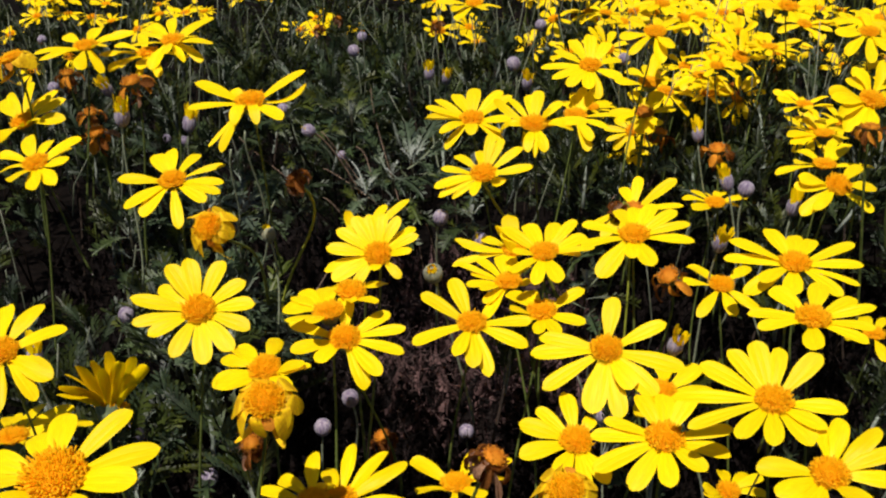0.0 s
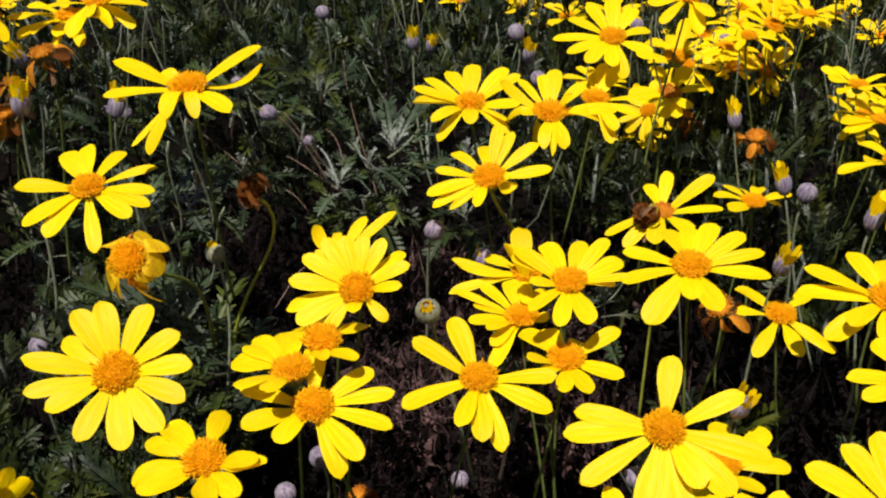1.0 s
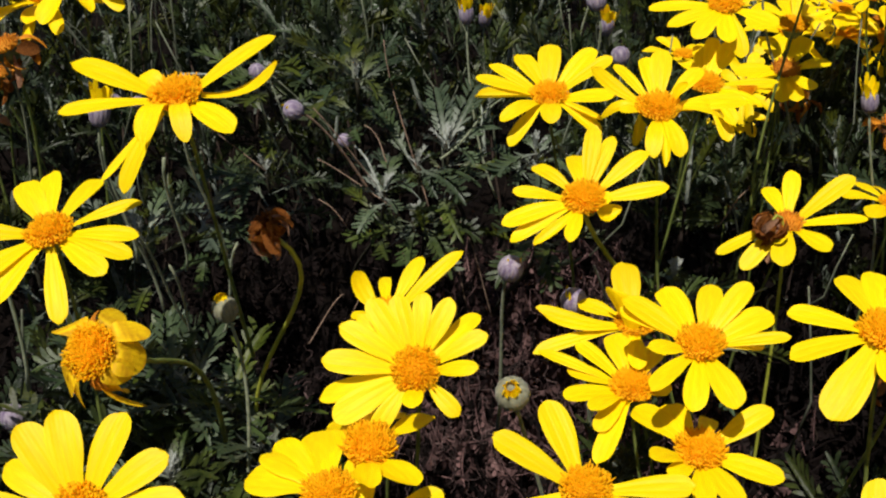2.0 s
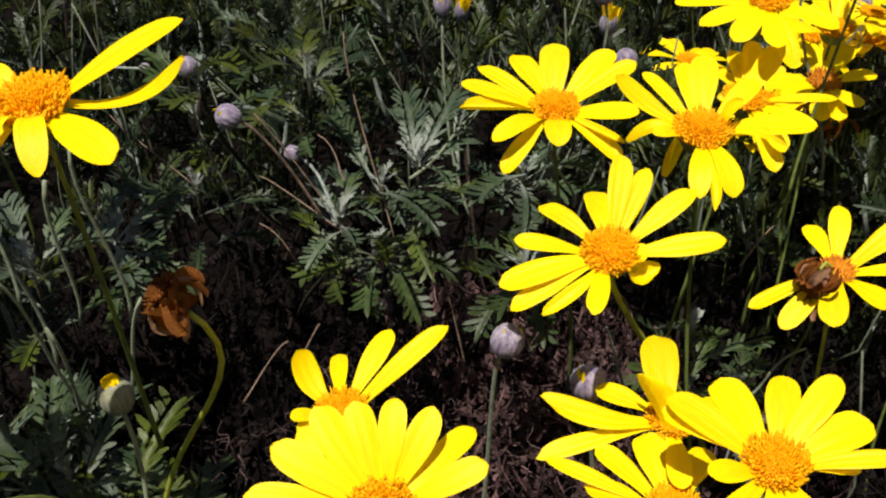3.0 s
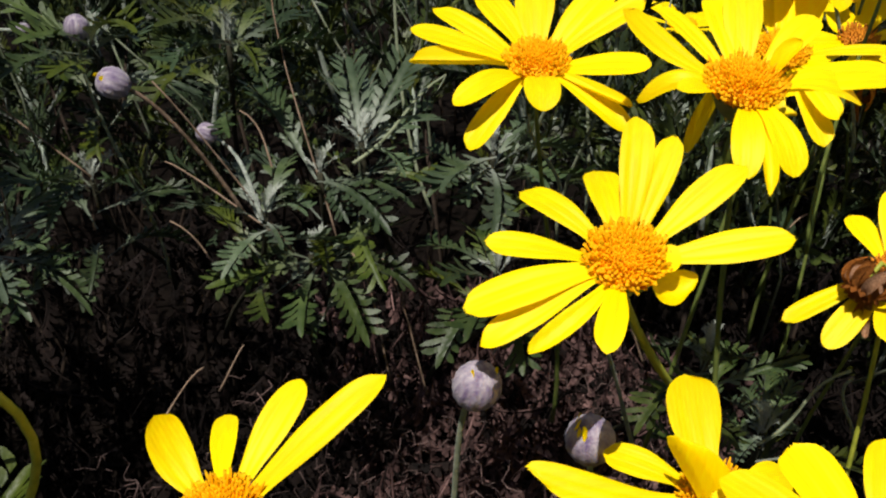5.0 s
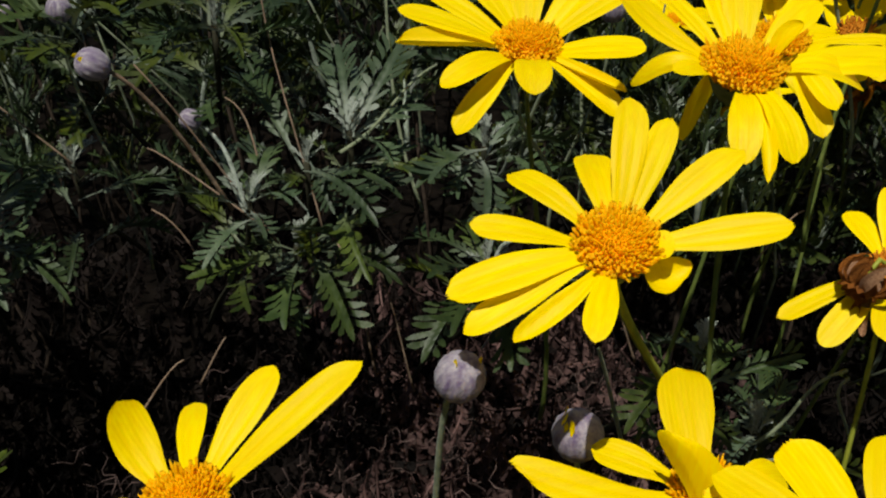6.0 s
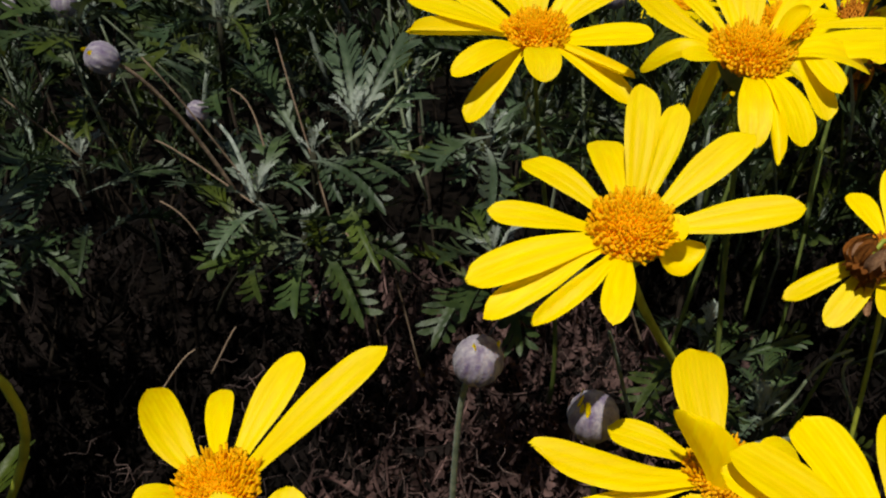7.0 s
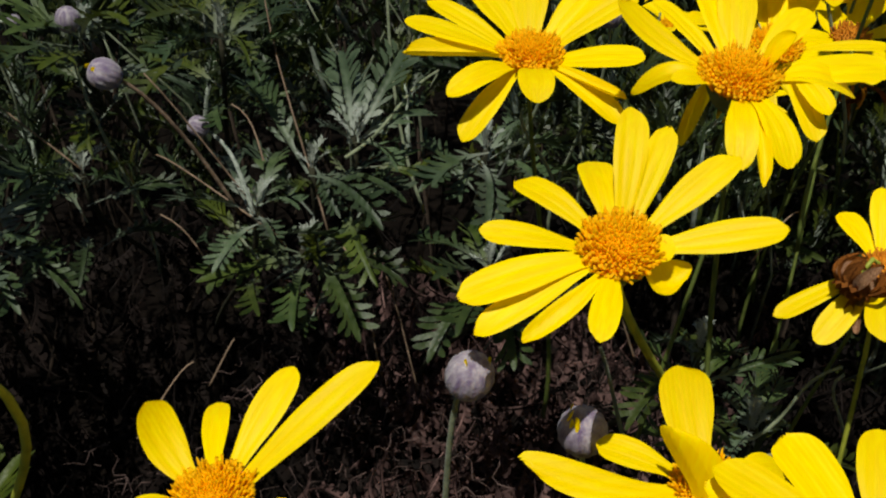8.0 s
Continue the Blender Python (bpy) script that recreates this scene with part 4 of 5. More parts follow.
daisy((0.045, 0.5635, 0.3969), 80, -4, [(164, 13, 15.7, 6.7, 0.8, -1, 0, 0), (-162, 17, 18.2, 7.2, 0.8, -1, 0, 0), (-136, 25, 16.4, 5.7, 0.8, -1, 0, 0), (-116, -5, 24.5, 6.4, 0.8, -1, 0, 0), (-126, 4, 16.2, 5.8, 0.8, -1, 0, 0), (-19, 32, 7.4, 6.6, 0.8, -1, 0, 0), (99, 15, 16.5, 9.5, 0.8, -1, 0, 0), (136, 18, 17.8, 6.1, 0.8, -1, 0, 0), (159, 15, 26, 4.2, 0.8, -1, 0, 0), (60, -2, 18.4, 6.7, 0.8, -1, 0, 0)], size=1.0)
daisy((0.0483, 0.5872, 0.4046), 74, -4, [(97, 31, 16.7, 9.3, -0.6, 0.6, 0, 0), (-110, 100, 16, 9, 0, 0, 0.2, -8), (191, 10, 26.1, 7.1, 0.3, -0.5, 0, -9), (154, 7, 15.1, 6, 0.8, -1, 0, 0), (-165, -2, 29.4, 4.9, 0.8, -1, 0, 0), (19, -8, 10.8, 6.5, 0.8, -1, 0, 0), (-94, 13, 16.6, 5.9, 0.8, -1, 0, 0)], size=0.95, label="yellow daisy with one upright petal, half hidden by others")
daisy((-0.0172, 0.5281, 0.4296), 50, -5, [(25, 14, 16.5, 5.3, 0.8, -1, 0, 0), (-5, 32, 13.8, 4.3, 0.8, -1, 0, 0), (-48, 5, 11.9, 4.8, 0.8, -1, 0, 0), (-91, 55, 10.8, 5.4, 0.8, -1, 0, 0), (-124, 2, 14.9, 5.3, 0.8, -1, 0, 0), (-149, 8, 20.2, 7.5, 0.8, -1, 0, 0), (174, 15, 20.6, 6.9, 0.8, -1, 0, 0), (149, 15, 19.1, 6.4, 0.8, -1, 0, 0), (123, 15, 18.5, 6.5, 0.8, -1, 0, 0), (105, 13, 16.6, 6.2, 0.8, -1, 0, 0), (84, 13, 16.3, 5.2, 0.8, -1, 0, 0), (63, 13, 16.6, 5.7, 0.8, -1, 0, 0), (46, -14, 19.5, 5.1, 0.8, -1, 0, 0), (-167, -5, 22.4, 5.5, 0.8, -1, 0, 0), (137, 4, 17.7, 5.7, 0.8, -1, 0, 0)], size=0.98, label="yellow daisy tilted forward with a crowded double fan of petals")
daisy((-0.0283, 0.565, 0.423), 72, -6, [(133, 21, 13.4, 6.2, -1, 2.5, 0, -1.5), (97, -12, 17.2, 4.1, 0.8, -1.5, 0, 0), (63, 13, 18.8, 5.1, 0.8, -1, 0, 0), (35, 25, 25.6, 5, 0.8, -1, 0, 0), (-56, 51, 13.1, 4.4, 0.8, -1, 0, 0), (-88, 55, 12.3, 4.4, 0.8, -1, 0, 0), (-151, 26, 5.9, 4.4, 0.8, -1, 0, 0), (-166, 35, 7.1, 4, 0.8, -1, 0, 0)], size=0.86, label="yellow daisy with long upright petals behind a spiky disc")
daisy((0.1834, 0.5463, 0.4156), 76, -6, [(156, 14, 28.2, 8.7, 0.8, -1, 0, 0), (170, 2, 28.7, 8.1, 0.8, -1, 0, 0), (113, 16, 19.8, 9.5, 0.8, -1, 0, 0), (78, 5, 17.8, 7.8, 0.8, -1, 0, 0), (54, 3, 17.6, 7.8, 0.8, -1, 0, 0), (7, 24, 24.9, 7.6, 0.8, -1, 0, 0), (-16, 13, 26, 6.9, 0.8, -1, 0, 0), (-32, 2, 26.3, 5.2, 0.8, -1, 0, 0), (-53, -3, 23.2, 8, 0.8, -1, 0, 0), (-106, 5, 19.3, 9.5, 0.8, -1, 0, 0), (-151, -13, 25.4, 9.6, 0.8, -1, 0, 0), (-142, 9, 20.4, 8.4, 0.8, -1, 0, 0)], size=1.05)
daisy((0.1744, 0.4848, 0.4185), 78, 0, [(175, 5, 22.6, 6.7, 0.8, -1, 0, 0), (-165, 4, 20.9, 6.6, 0.8, -1, 0, 0), (128, 10, 18.1, 10, 0.8, -1, 0, 0), (69, 10, 18.4, 9.1, 0.8, -1, 0, 0), (26, 11, 18.6, 6.9, 0.8, -1, 0, 0), (1, 19, 22, 6.3, 0.8, -1, 0, 0), (-23, 12, 20.5, 6.2, 0.8, -1, 0, 0), (-42, 8, 20.6, 6.6, 0.8, -1, 0, 0), (-104, 12, 19.1, 8.9, 0.8, -1, 0, 0)], size=1.05)
daisy((0.1619, 0.5985, 0.3778), 75, 0, [(178, 8, 21.7), (127, -6, 21.1), (-122, -4, 23), (-86, 8, 21.6), (-50, -5, 23.4), (42, -1, 21.5)])
daisy((0.2162, 0.5967, 0.4362), 60, 20, [(178, 16, 19.2), (-168, 3, 20), (-139, -14, 22), (-129, 5, 20), (10, -3, 19.3), (-54, 17, 18.9), (49, -1, 19.7)])
daisy((0.2352, 0.6782, 0.4176), 85, 0, [(-174, -5, 25.1), (105, -2, 23.3), (66, 16, 24.8), (43, 14, 24.2), (-8, 5, 23.7), (-150, 23, 23.9)])
daisy((0.0981, 0.7231, 0.4679), 70, 0, [(180, 1, 25.4, 7.3, 0.8, -1, 0, 0), (-154, 0, 21.5, 7.7, 0.8, -1, 0, 0), (-125, 1, 20.7, 8, 0.8, -1, 0, 0), (-97, 5, 20.1, 8, 0.8, -1, 0, 0), (-81, -16, 22, 7.6, 0.8, -1, 0, 0), (-43, 9, 20.1, 8.2, 0.8, -1, 0, 0), (21, 0, 16.9, 7.6, 0.8, -1, 0, 0), (56, 16, 19.9, 8.2, 0.8, -1, 0, 0), (86, 22, 21.1, 8.7, 0.8, -1, 0, 0), (116, 18, 20.4, 8.1, 0.8, -1, 0, 0), (153, 14, 20.3, 7, 0.8, -1, 0, 0)], size=1.0)
daisy((-0.2073, 0.6954, 0.4902), 80, 0, [(-134, 4, 24.3), (137, -1, 24.2), (-108, 18, 23.9), (-54, -12, 25.2), (54, 3, 23.8), (-83, -1, 24.7), (-41, 24, 23.8), (-160, 2, 25), (22, 14, 25.5), (88, 4, 23)])
daisy((-0.1597, 0.7150, 0.4884), 80, -10, [(132, 9, 24.5), (106, 14, 24.6), (66, 9, 24.2), (-46, 28, 24.6), (151, 4, 24.1), (-144, 13, 23.5), (-68, -2, 24.7), (-84, 14, 24.1), (-112, -16, 23), (-18, 8, 24.5), (-36, -14, 23), (38, 22, 25)])
daisy((-0.1802, 0.7278, 0.4777), 85, -10, [(154, 8, 24.3), (155, -8, 23.6), (-107, 7, 24.2), (-37, 16, 23.7), (116, 19, 24.8), (-82, 5, 24.3), (-136, -6, 24.5), (-60, -14, 24), (-16, 2, 25), (20, 8, 24), (-160, 12, 25), (-95, -22, 22)])
daisy((-0.2446, 0.6745, 0.4495), 70, -10, [(135, 8, 24.5), (119, 14, 24.4), (92, 24, 26), (-37, 37, 24), (-72, 36, 24.1), (81, 0, 23.6), (20, 24, 25), (-5, 12, 24), (60, 16, 26), (-110, 20, 23)])
daisy((-0.0715, 0.2865, 0.4816), 70, 6, [(99, -1, 15.5, 7.3, 0.8, -1, 0, 0), (51, 14, 18.7, 5.8, 0.8, -1, 0, 0), (17, 10, 20.5, 7.4, 0.8, -1, 0, 0), (-8, 20, 17.3, 7.8, 0.8, -1, 0, 0), (-49, 31, 17, 7, 0.8, -1, 0, 0), (-76, 40, 16.9, 7, 0.8, -1, 0, 0), (-126, 36, 12.8, 6.7, 0.8, -1, 0, 0), (-179, -5, 12.6, 6.2, 0.8, -1, 0, 0), (161, -3, 14.9, 6.3, 0.8, -1, 0, 0), (125, -10, 13.4, 6, 0.8, -1, 0, 0)], size=1.15, label="large yellow daisy with long petals low in the bed")
daisy((-0.1625, 0.4421, 0.4263), 65, 10, [(72, 5, 21.8), (31, 7, 21.7), (-25, 8, 22), (-45, -3, 23), (139, 3, 21.7), (179, 1, 21.3), (-114, 22, 20.5), (-77, -5, 23.2), (105, -2, 21.1)])
daisy((-0.1720, 0.4530, 0.3771), 90, 0, [(87, 0, 23.3), (50, 9, 24.4), (-32, 18, 23.6), (23, 2, 28.5), (159, -3, 23.4), (-100, 25, 23.5), (117, -9, 23.4)])
daisy((-0.1098, 0.4142, 0.4178), 46, 176, [(-113, 0, 24.1), (-111, 11, 24.3), (-102, 26, 25.1), (-88, 32, 25.4), (-76, 39, 27), (-67, 34, 25.6), (-56, 39, 26.5), (-48, 35, 25.7), (-105, 19, 24.3), (-80, 27, 25)], broad=0.62, label="half-open yellow daisy turned away with petals raised")
daisy((-0.0352, 0.4158, 0.3732), 90, 0, [(101, 21, 20.9), (131, -3, 19.5), (166, 4, 19.8), (83, -18, 19.3), (-28, 20, 19.3), (-109, 10, 20.1), (-69, 2, 19.9)])
daisy((-0.0277, 0.4310, 0.3614), 80, -10, [(109, -12, 23.3), (81, 13, 24.9), (49, 14, 25.8), (27, 12, 27.9), (-7, 1, 26), (-111, 23, 23), (-65, 8, 23.7)])
daisy((0.0196, 0.4703, 0.3405), 90, 0, [(146, 9, 22.2), (67, 8, 21.8), (27, -10, 20.5), (28, 16, 24), (-56, 28, 21.3), (-132, 29, 21.3), (-93, -7, 22.8)])
daisy((0.1697, 0.5676, 0.2627), 72, 0, [(-143, 43, 19.4), (29, 2, 19.2), (5, -6, 18.2), (89, -26, 19.1), (53, -18, 19.1), (-164, 47, 18.9)])
daisy((0.1524, 0.3832, 0.4123), 68, 0, [(172, 6, 20), (-155, 17, 18.9), (-136, 16, 19.3), (78, -9, 18.8), (64, 5, 19.9), (34, 16, 21.6), (16, 18, 22.5), (-6, 4, 19.5), (-72, 39, 18.6), (-117, 14, 19.2)])
daisy((0.2663, 0.6419, 0.3225), 85, 10, [(-156, 14, 19.7), (57, 1, 20.1), (-92, -1, 20.2), (92, -6, 19.8)])
daisy((0.1425, 0.7815, 0.419), 72, 4, [(107, 12, 19.1, 8.8, 0.8, -1, 0, 0), (58, 15, 19.5, 12.2, 0.8, -1, 0, 0), (11, 6, 17.9, 7, 0.8, -1, 0, 0), (-71, 17, 17.9, 9.6, 0.8, -1, 0, 0), (-175, 4, 19.5, 10.1, 0.8, -1, 0, 0), (-145, 11, 19.4, 7.8, 0.8, -1, 0, 0), (-106, -6, 16.3, 8.7, 0.8, -1, 0, 0), (-87, 1, 17.9, 7.8, 0.8, -1, 0, 0)], size=1.0, spent=True, label="yellow daisy with a reddish-brown disc in the crowd")
daisy((0.0884, 0.7008, 0.4424), 74, 0, [(89, 11, 19, 6.2, 0.8, -1, 0, 0), (75, 20, 20.5, 6.6, 0.8, -1, 0, 0), (56, 19, 20.3, 8, 0.8, -1, 0, 0), (-10, 12, 23.1, 4.6, 0.8, -1, 0, 0), (-43, 10, 19.9, 6.1, 0.8, -1, 0, 0), (-70, -4, 19.5, 6.7, 0.8, -1, 0, 0), (-75, -19, 22.4, 6.7, 0.8, -1, 0, 0), (107, -4, 17.2, 6.2, 0.8, -1, 0, 0)], size=1.0)
daisy((0.1421, 0.7557, 0.4806), 75, 10, [(122, -1, 23.4), (-146, 11, 23.5), (-85, -8, 24.8), (78, -4, 23.4), (52, 2, 24.1), (26, -2, 23.5), (-77, 14, 23.6), (-128, -3, 24.6)])
daisy((0.2123, 0.9062, 0.3952), 85, 0, [(133, 1, 19.6), (101, 1, 19.6), (54, 11, 20.3), (32, -10, 19.9), (-131, 8, 19.9), (-80, 7, 19.7)])
daisy((0.2905, 0.7900, 0.4709), 75, 0, [(-157, 17, 23.7), (-134, -9, 25.4), (103, -4, 23.8), (82, 6, 23.6), (51, -8, 24), (-99, -10, 24.9), (-81, 8, 23.7)])
daisy((0.2449, 0.6447, 0.4674), 65, 20, [(180, 18, 23), (-148, 7, 23.9), (-133, -7, 24.9), (101, -11, 23), (90, 2, 24.1), (66, 19, 25), (35, -15, 23.1), (-107, 5, 24.2), (-160, 18, 23.9)])
daisy((0.2599, 0.7598, 0.4094), 90, 0, [(135, 1, 23.9), (-165, 9, 23.8), (110, 15, 24.2), (-150, 1, 24.3), (51, -3, 24.1), (-78, 19, 23.7), (81, 8, 23.9)])
daisy((0.1459, 0.7893, 0.4377), 80, 10, [(-154, 20, 23.4), (115, -3, 23.7), (91, 4, 23.7), (63, 2, 24.2), (69, 31, 26.5), (46, -12, 23.3)])
daisy((0.0244, 0.9016, 0.4709), 80, 0, [(-131, 12, 24), (-115, 0, 24.4), (180, 7, 25.6), (-47, 14, 23.7), (52, 0, 23.7), (90, 18, 24.5), (128, 13, 24.6), (-76, 16, 23.9)])
daisy((0.2308, 0.8925, 0.4284), 60, 30, [(136, 8, 24.3), (110, 18, 25.7), (77, 20, 25.2), (50, 12, 24.4), (14, 0, 23.6), (-81, 20, 23.3), (-117, 25, 24.1), (-177, 16, 23.3)])
daisy((0.2415, 0.8154, 0.4833), 75, 10, [(-148, 18, 19.9), (160, 6, 19.6), (-62, 15, 19.8), (22, 6, 20.2), (-90, 7, 19.7), (91, 8, 19.8)])
daisy((0.1863, 0.7373, 0.3693), 80, 0, [(149, -5, 18.8), (122, -1, 19.3), (93, -16, 19.5), (70, -9, 19.4), (27, -20, 18.9), (23, 5, 19.6), (-136, 20, 19.4)])
daisy((0.1159, 0.5045, 0.3690), 75, 10, [(34, 9, 20.7), (1, 8, 20.2), (-71, 36, 19.6), (-131, 14, 19.9), (112, -35, 19), (76, -8, 19.3)])
daisy((-0.2020, 0.5891, 0.4538), 72, -15, [(119, 11, 20.6), (93, -3, 19.5), (41, 13, 22.2), (-19, 25, 19.5), (155, 7, 20.2), (170, -12, 19.3), (-97, 25, 19.5), (-71, 8, 20.2), (-47, 3, 19.8), (57, -13, 18.9)])
sprig((-0.035, 0.752, 0.358), [(-144, 1, 39), (-90, 0, 38), (-56, -9, 39), (-32, 10, 38), (33, 5, 36), (-161, 22, 26), (-58, 49, 16)])
sprig((-0.047, 0.741, 0.379), [(-129, 21, 37), (115, 11, 37), (84, 5, 37), (95, 17, 19), (62, 5, 22), (-110, 1, 26), (-49, 22, 25), (-72, 1, 26)], True)
sprig((-0.018, 0.76, 0.394), [(111, 28, 39), (99, 21, 38), (88, 27, 31), (64, 27, 39), (78, 14, 29), (47, 5, 37), (-124, 27, 20), (-54, 10, 24)], True)
sprig((-0.032, 0.765, 0.381), [(128, 28, 45), (56, 0, 16), (-103, 17, 18), (-56, 4, 38), (-35, 6, 38), (-64, -10, 23)])
sprig((-0.061, 0.785, 0.419), [(-107, 9, 38), (-122, -8, 39), (124, 9, 37), (94, 16, 37), (78, 13, 37), (-59, 1, 23), (-117, 26, 38), (61, -1, 37), (-55, -5, 26)])
sprig((-0.109, 0.775, 0.374), [(-137, 17, 38), (-112, 31, 38), (140, 6, 24), (-104, 3, 30), (-106, 15, 15), (-24, 29, 22)])
sprig((-0.141, 0.762, 0.359), [(69, 3, 28), (57, 5, 36), (108, 6, 37), (-62, -5, 38), (-31, 8, 30), (-26, -10, 40), (134, -4, 37), (-57, -16, 39)], True)
sprig((0.098, 0.69, 0.333), [(96, -5, 27), (105, -14, 22), (84, 5, 28), (73, 10, 32), (56, 12, 24), (35, -9, 19), (-128, 18, 20)], True)
sprig((0.024, 0.729, 0.364), [(134, -3, 36), (-123, 18, 38), (-120, -2, 38), (-108, 9, 38), (-84, -22, 40), (-89, 8, 38), (102, -7, 37)])
sprig((0.082, 0.7, 0.353), [(82, 2, 23), (-81, 33, 28), (-134, 14, 29), (-133, 10, 37), (-92, 50, 23), (103, -16, 28)])
sprig((0.025, 0.776, 0.382), [(103, 6, 24), (58, -1, 37), (28, 4, 36), (-121, 14, 38), (-126, 1, 38), (-112, -5, 27), (-93, -2, 38), (-65, 14, 38)], True)
sprig((-0.107, 0.794, 0.414), [(166, 19, 40), (-102, 32, 41), (111, 11, 39), (-57, 32, 40), (-52, 12, 41), (-97, 4, 41), (-119, 9, 41)])
sprig((-0.078, 0.587, 0.355), [(128, -3, 36), (112, 16, 39), (85, 13, 39), (-105, 31, 40), (-91, 6, 42), (-73, 17, 40), (-107, 10, 41), (-59, 30, 40)])
sprig((-0.112, 0.630, 0.361), [(-100, 44, 42), (113, 4, 37), (-52, 46, 42), (-45, 24, 40), (-67, 11, 41), (-88, 14, 41), (-106, 22, 40)])
sprig((-0.106, 0.600, 0.371), [(169, 6, 32), (-56, 5, 32), (112, 36, 37), (-139, 25, 30), (-3, 7, 29), (165, 38, 37), (-63, 10, 30), (68, 33, 38), (-145, 6, 34)], True)
sprig((-0.133, 0.615, 0.373), [(-173, 24, 28), (-44, 6, 39), (110, 26, 30), (-111, 27, 38), (24, 24, 32), (151, 21, 28), (-83, 37, 27), (44, 29, 30), (-159, 22, 31)])
sprig((-0.091, 0.600, 0.360), [(-160, 10, 32), (-54, 29, 30), (89, 34, 30), (-125, 41, 27), (-8, 12, 37), (152, 12, 31), (-88, 22, 27), (70, 41, 39), (-151, 43, 26)])
sprig((-0.108, 0.575, 0.352), [(172, 44, 37), (-46, 43, 35), (108, 15, 29), (-130, 8, 31), (28, 16, 26), (129, 9, 37), (-80, 14, 27), (82, 20, 29), (-178, 4, 28)])
sprig((-0.149, 0.585, 0.346), [(-173, 8, 27), (-43, 13, 40), (80, 25, 37), (-131, 44, 33), (0, 20, 27), (144, 13, 38), (-62, 23, 26), (53, 12, 29), (-171, 39, 28)], True)
sprig((-0.200, 0.700, 0.366), [(162, 42, 34), (-23, 19, 39), (101, 36, 36), (-128, 6, 29), (25, 41, 39), (141, 30, 37), (-69, 37, 33), (69, 31, 30), (-143, 43, 27)])
sprig((-0.149, 0.700, 0.379), [(173, 40, 37), (-44, 25, 26), (76, 28, 33), (-113, 28, 28), (5, 35, 33), (128, 38, 38), (-92, 25, 31), (74, 15, 29), (-161, 44, 27)], True)
bud((0.009, 0.601, 0.4178), 0.0042, 1, (0.3, -0.3, 0.9), (0.004, 0.616, 0.340))
bud((0.0304, 0.6056, 0.4018), 0.0046, 2, (-0.1, -0.3, 0.9))
bud((-0.0806, 0.7206, 0.4284), 0.0042, 1, (-0.7, -0.4, 0.5), (-0.052, 0.740, 0.377), DRY)
bud((-0.0653, 0.757, 0.3985), 0.0032, 0, (-0.7, -0.1, 0.5), (-0.0475, 0.738, 0.378), WOOL)
bud((-0.1277, 0.79, 0.4211), 0.0021, 0, (1, -0.1, 0.1), (-0.152, 0.787, 0.420), WOOL)
bud((-0.1104, 0.79, 0.4217), 0.004, 0)
bud((-0.0798, 0.5760, 0.4194), 0.0040, 4)
bud((0.008, 0.5354, 0.4162), 0.0048, 4, (-0.1, -0.55, 0.8))
bud((0.0673, 0.8000, 0.4216), 0.0046, 0)
bud((-0.0734, 0.9110, 0.4332), 0.0046, 0)
bud((-0.0847, 1.0650, 0.4085), 0.0046, 0)
bud((-0.1244, 1.1790, 0.3426), 0.0046, 0)
bud((-0.1752, 1.1830, 0.3561), 0.0046, 0)
bud((-0.1728, 0.6030, 0.3573), 0.0046, 0)
bud((-0.1082, 0.6400, 0.3192), 0.0046, 0)
bud((-0.1052, 0.5040, 0.3181), 0.0046, 0)
bud((0.0208, 0.6220, 0.2652), 0.0046, 0)
bud((-0.0540, 0.5470, 0.3192), 0.0046, 0)
bud((-0.0393, 0.5540, 0.3331), 0.0046, 0)
bud((-0.2704, 1.0160, 0.3242), 0.0046, 0)
bud((-0.2535, 1.0160, 0.3224), 0.0046, 0)
bud((-0.3150, 0.8890, 0.4110), 0.0046, 0)
bud((-0.1486, 0.5790, 0.4829), 0.0046, 3)
bud((-0.2204, 0.7540, 0.4475), 0.0046, 3)
bud((-0.1365, 0.6510, 0.4563), 0.0046, 3)
bud((0.0519, 0.7730, 0.4571), 0.0046, 0)
bud((0.0774, 0.9260, 0.4486), 0.0046, 0)
bud((0.1313, 0.7840, 0.4718), 0.0046, 0)
bud((0.1442, 0.9170, 0.4224), 0.0046, 0)
bud((0.2060, 0.9160, 0.4121), 0.0046, 0)
bud((0.1448, 0.8870, 0.3559), 0.0046, 0)
bud((-0.0082, 0.8310, 0.4358), 0.0046, 3)
bud((0.0012, 0.9050, 0.4111), 0.0046, 3)
bud((0.0634, 0.8300, 0.4275), 0.0046, 3)
bud((0.1827, 0.6480, 0.4148), 0.0046, 0)
bud((0.1718, 0.6500, 0.4186), 0.0046, 3)
bud((0.1983, 0.6070, 0.4209), 0.0046, 3)
bud((0.1588, 0.5970, 0.4037), 0.0046, 3)
bud((0.1228, 0.5150, 0.3879), 0.0046, 3)
bud((0.0961, 0.5560, 0.3214), 0.0046, 0)
bud((0.1754, 0.7580, 0.4117), 0.0046, 3)
bud((0.3195, 0.9980, 0.3527), 0.0046, 0)
bud((-0.4140, 1.1110, 0.3983), 0.0046, 0)
bud((-0.1788, 0.5000, 0.3902), 0.0046, 3)
bud((-0.1419, 0.5120, 0.3393), 0.0046, 3)
withered((-0.0612, 0.5591, 0.457), 0, (-0.6, -0.2, 0.65), (-0.083, 0.600, 0.351), 0.8)
withered((-0.0881, 0.4986, 0.4571), 2, (-0.2, -0.65, 0.65), (-0.075, 0.540, 0.397), 0.88)
withered((0.1132, 0.6830, 0.3840), 0, (-0.35, -0.25, -0.55), size=0.85)
withered((-0.0454, 0.3960, 0.4334), 2)
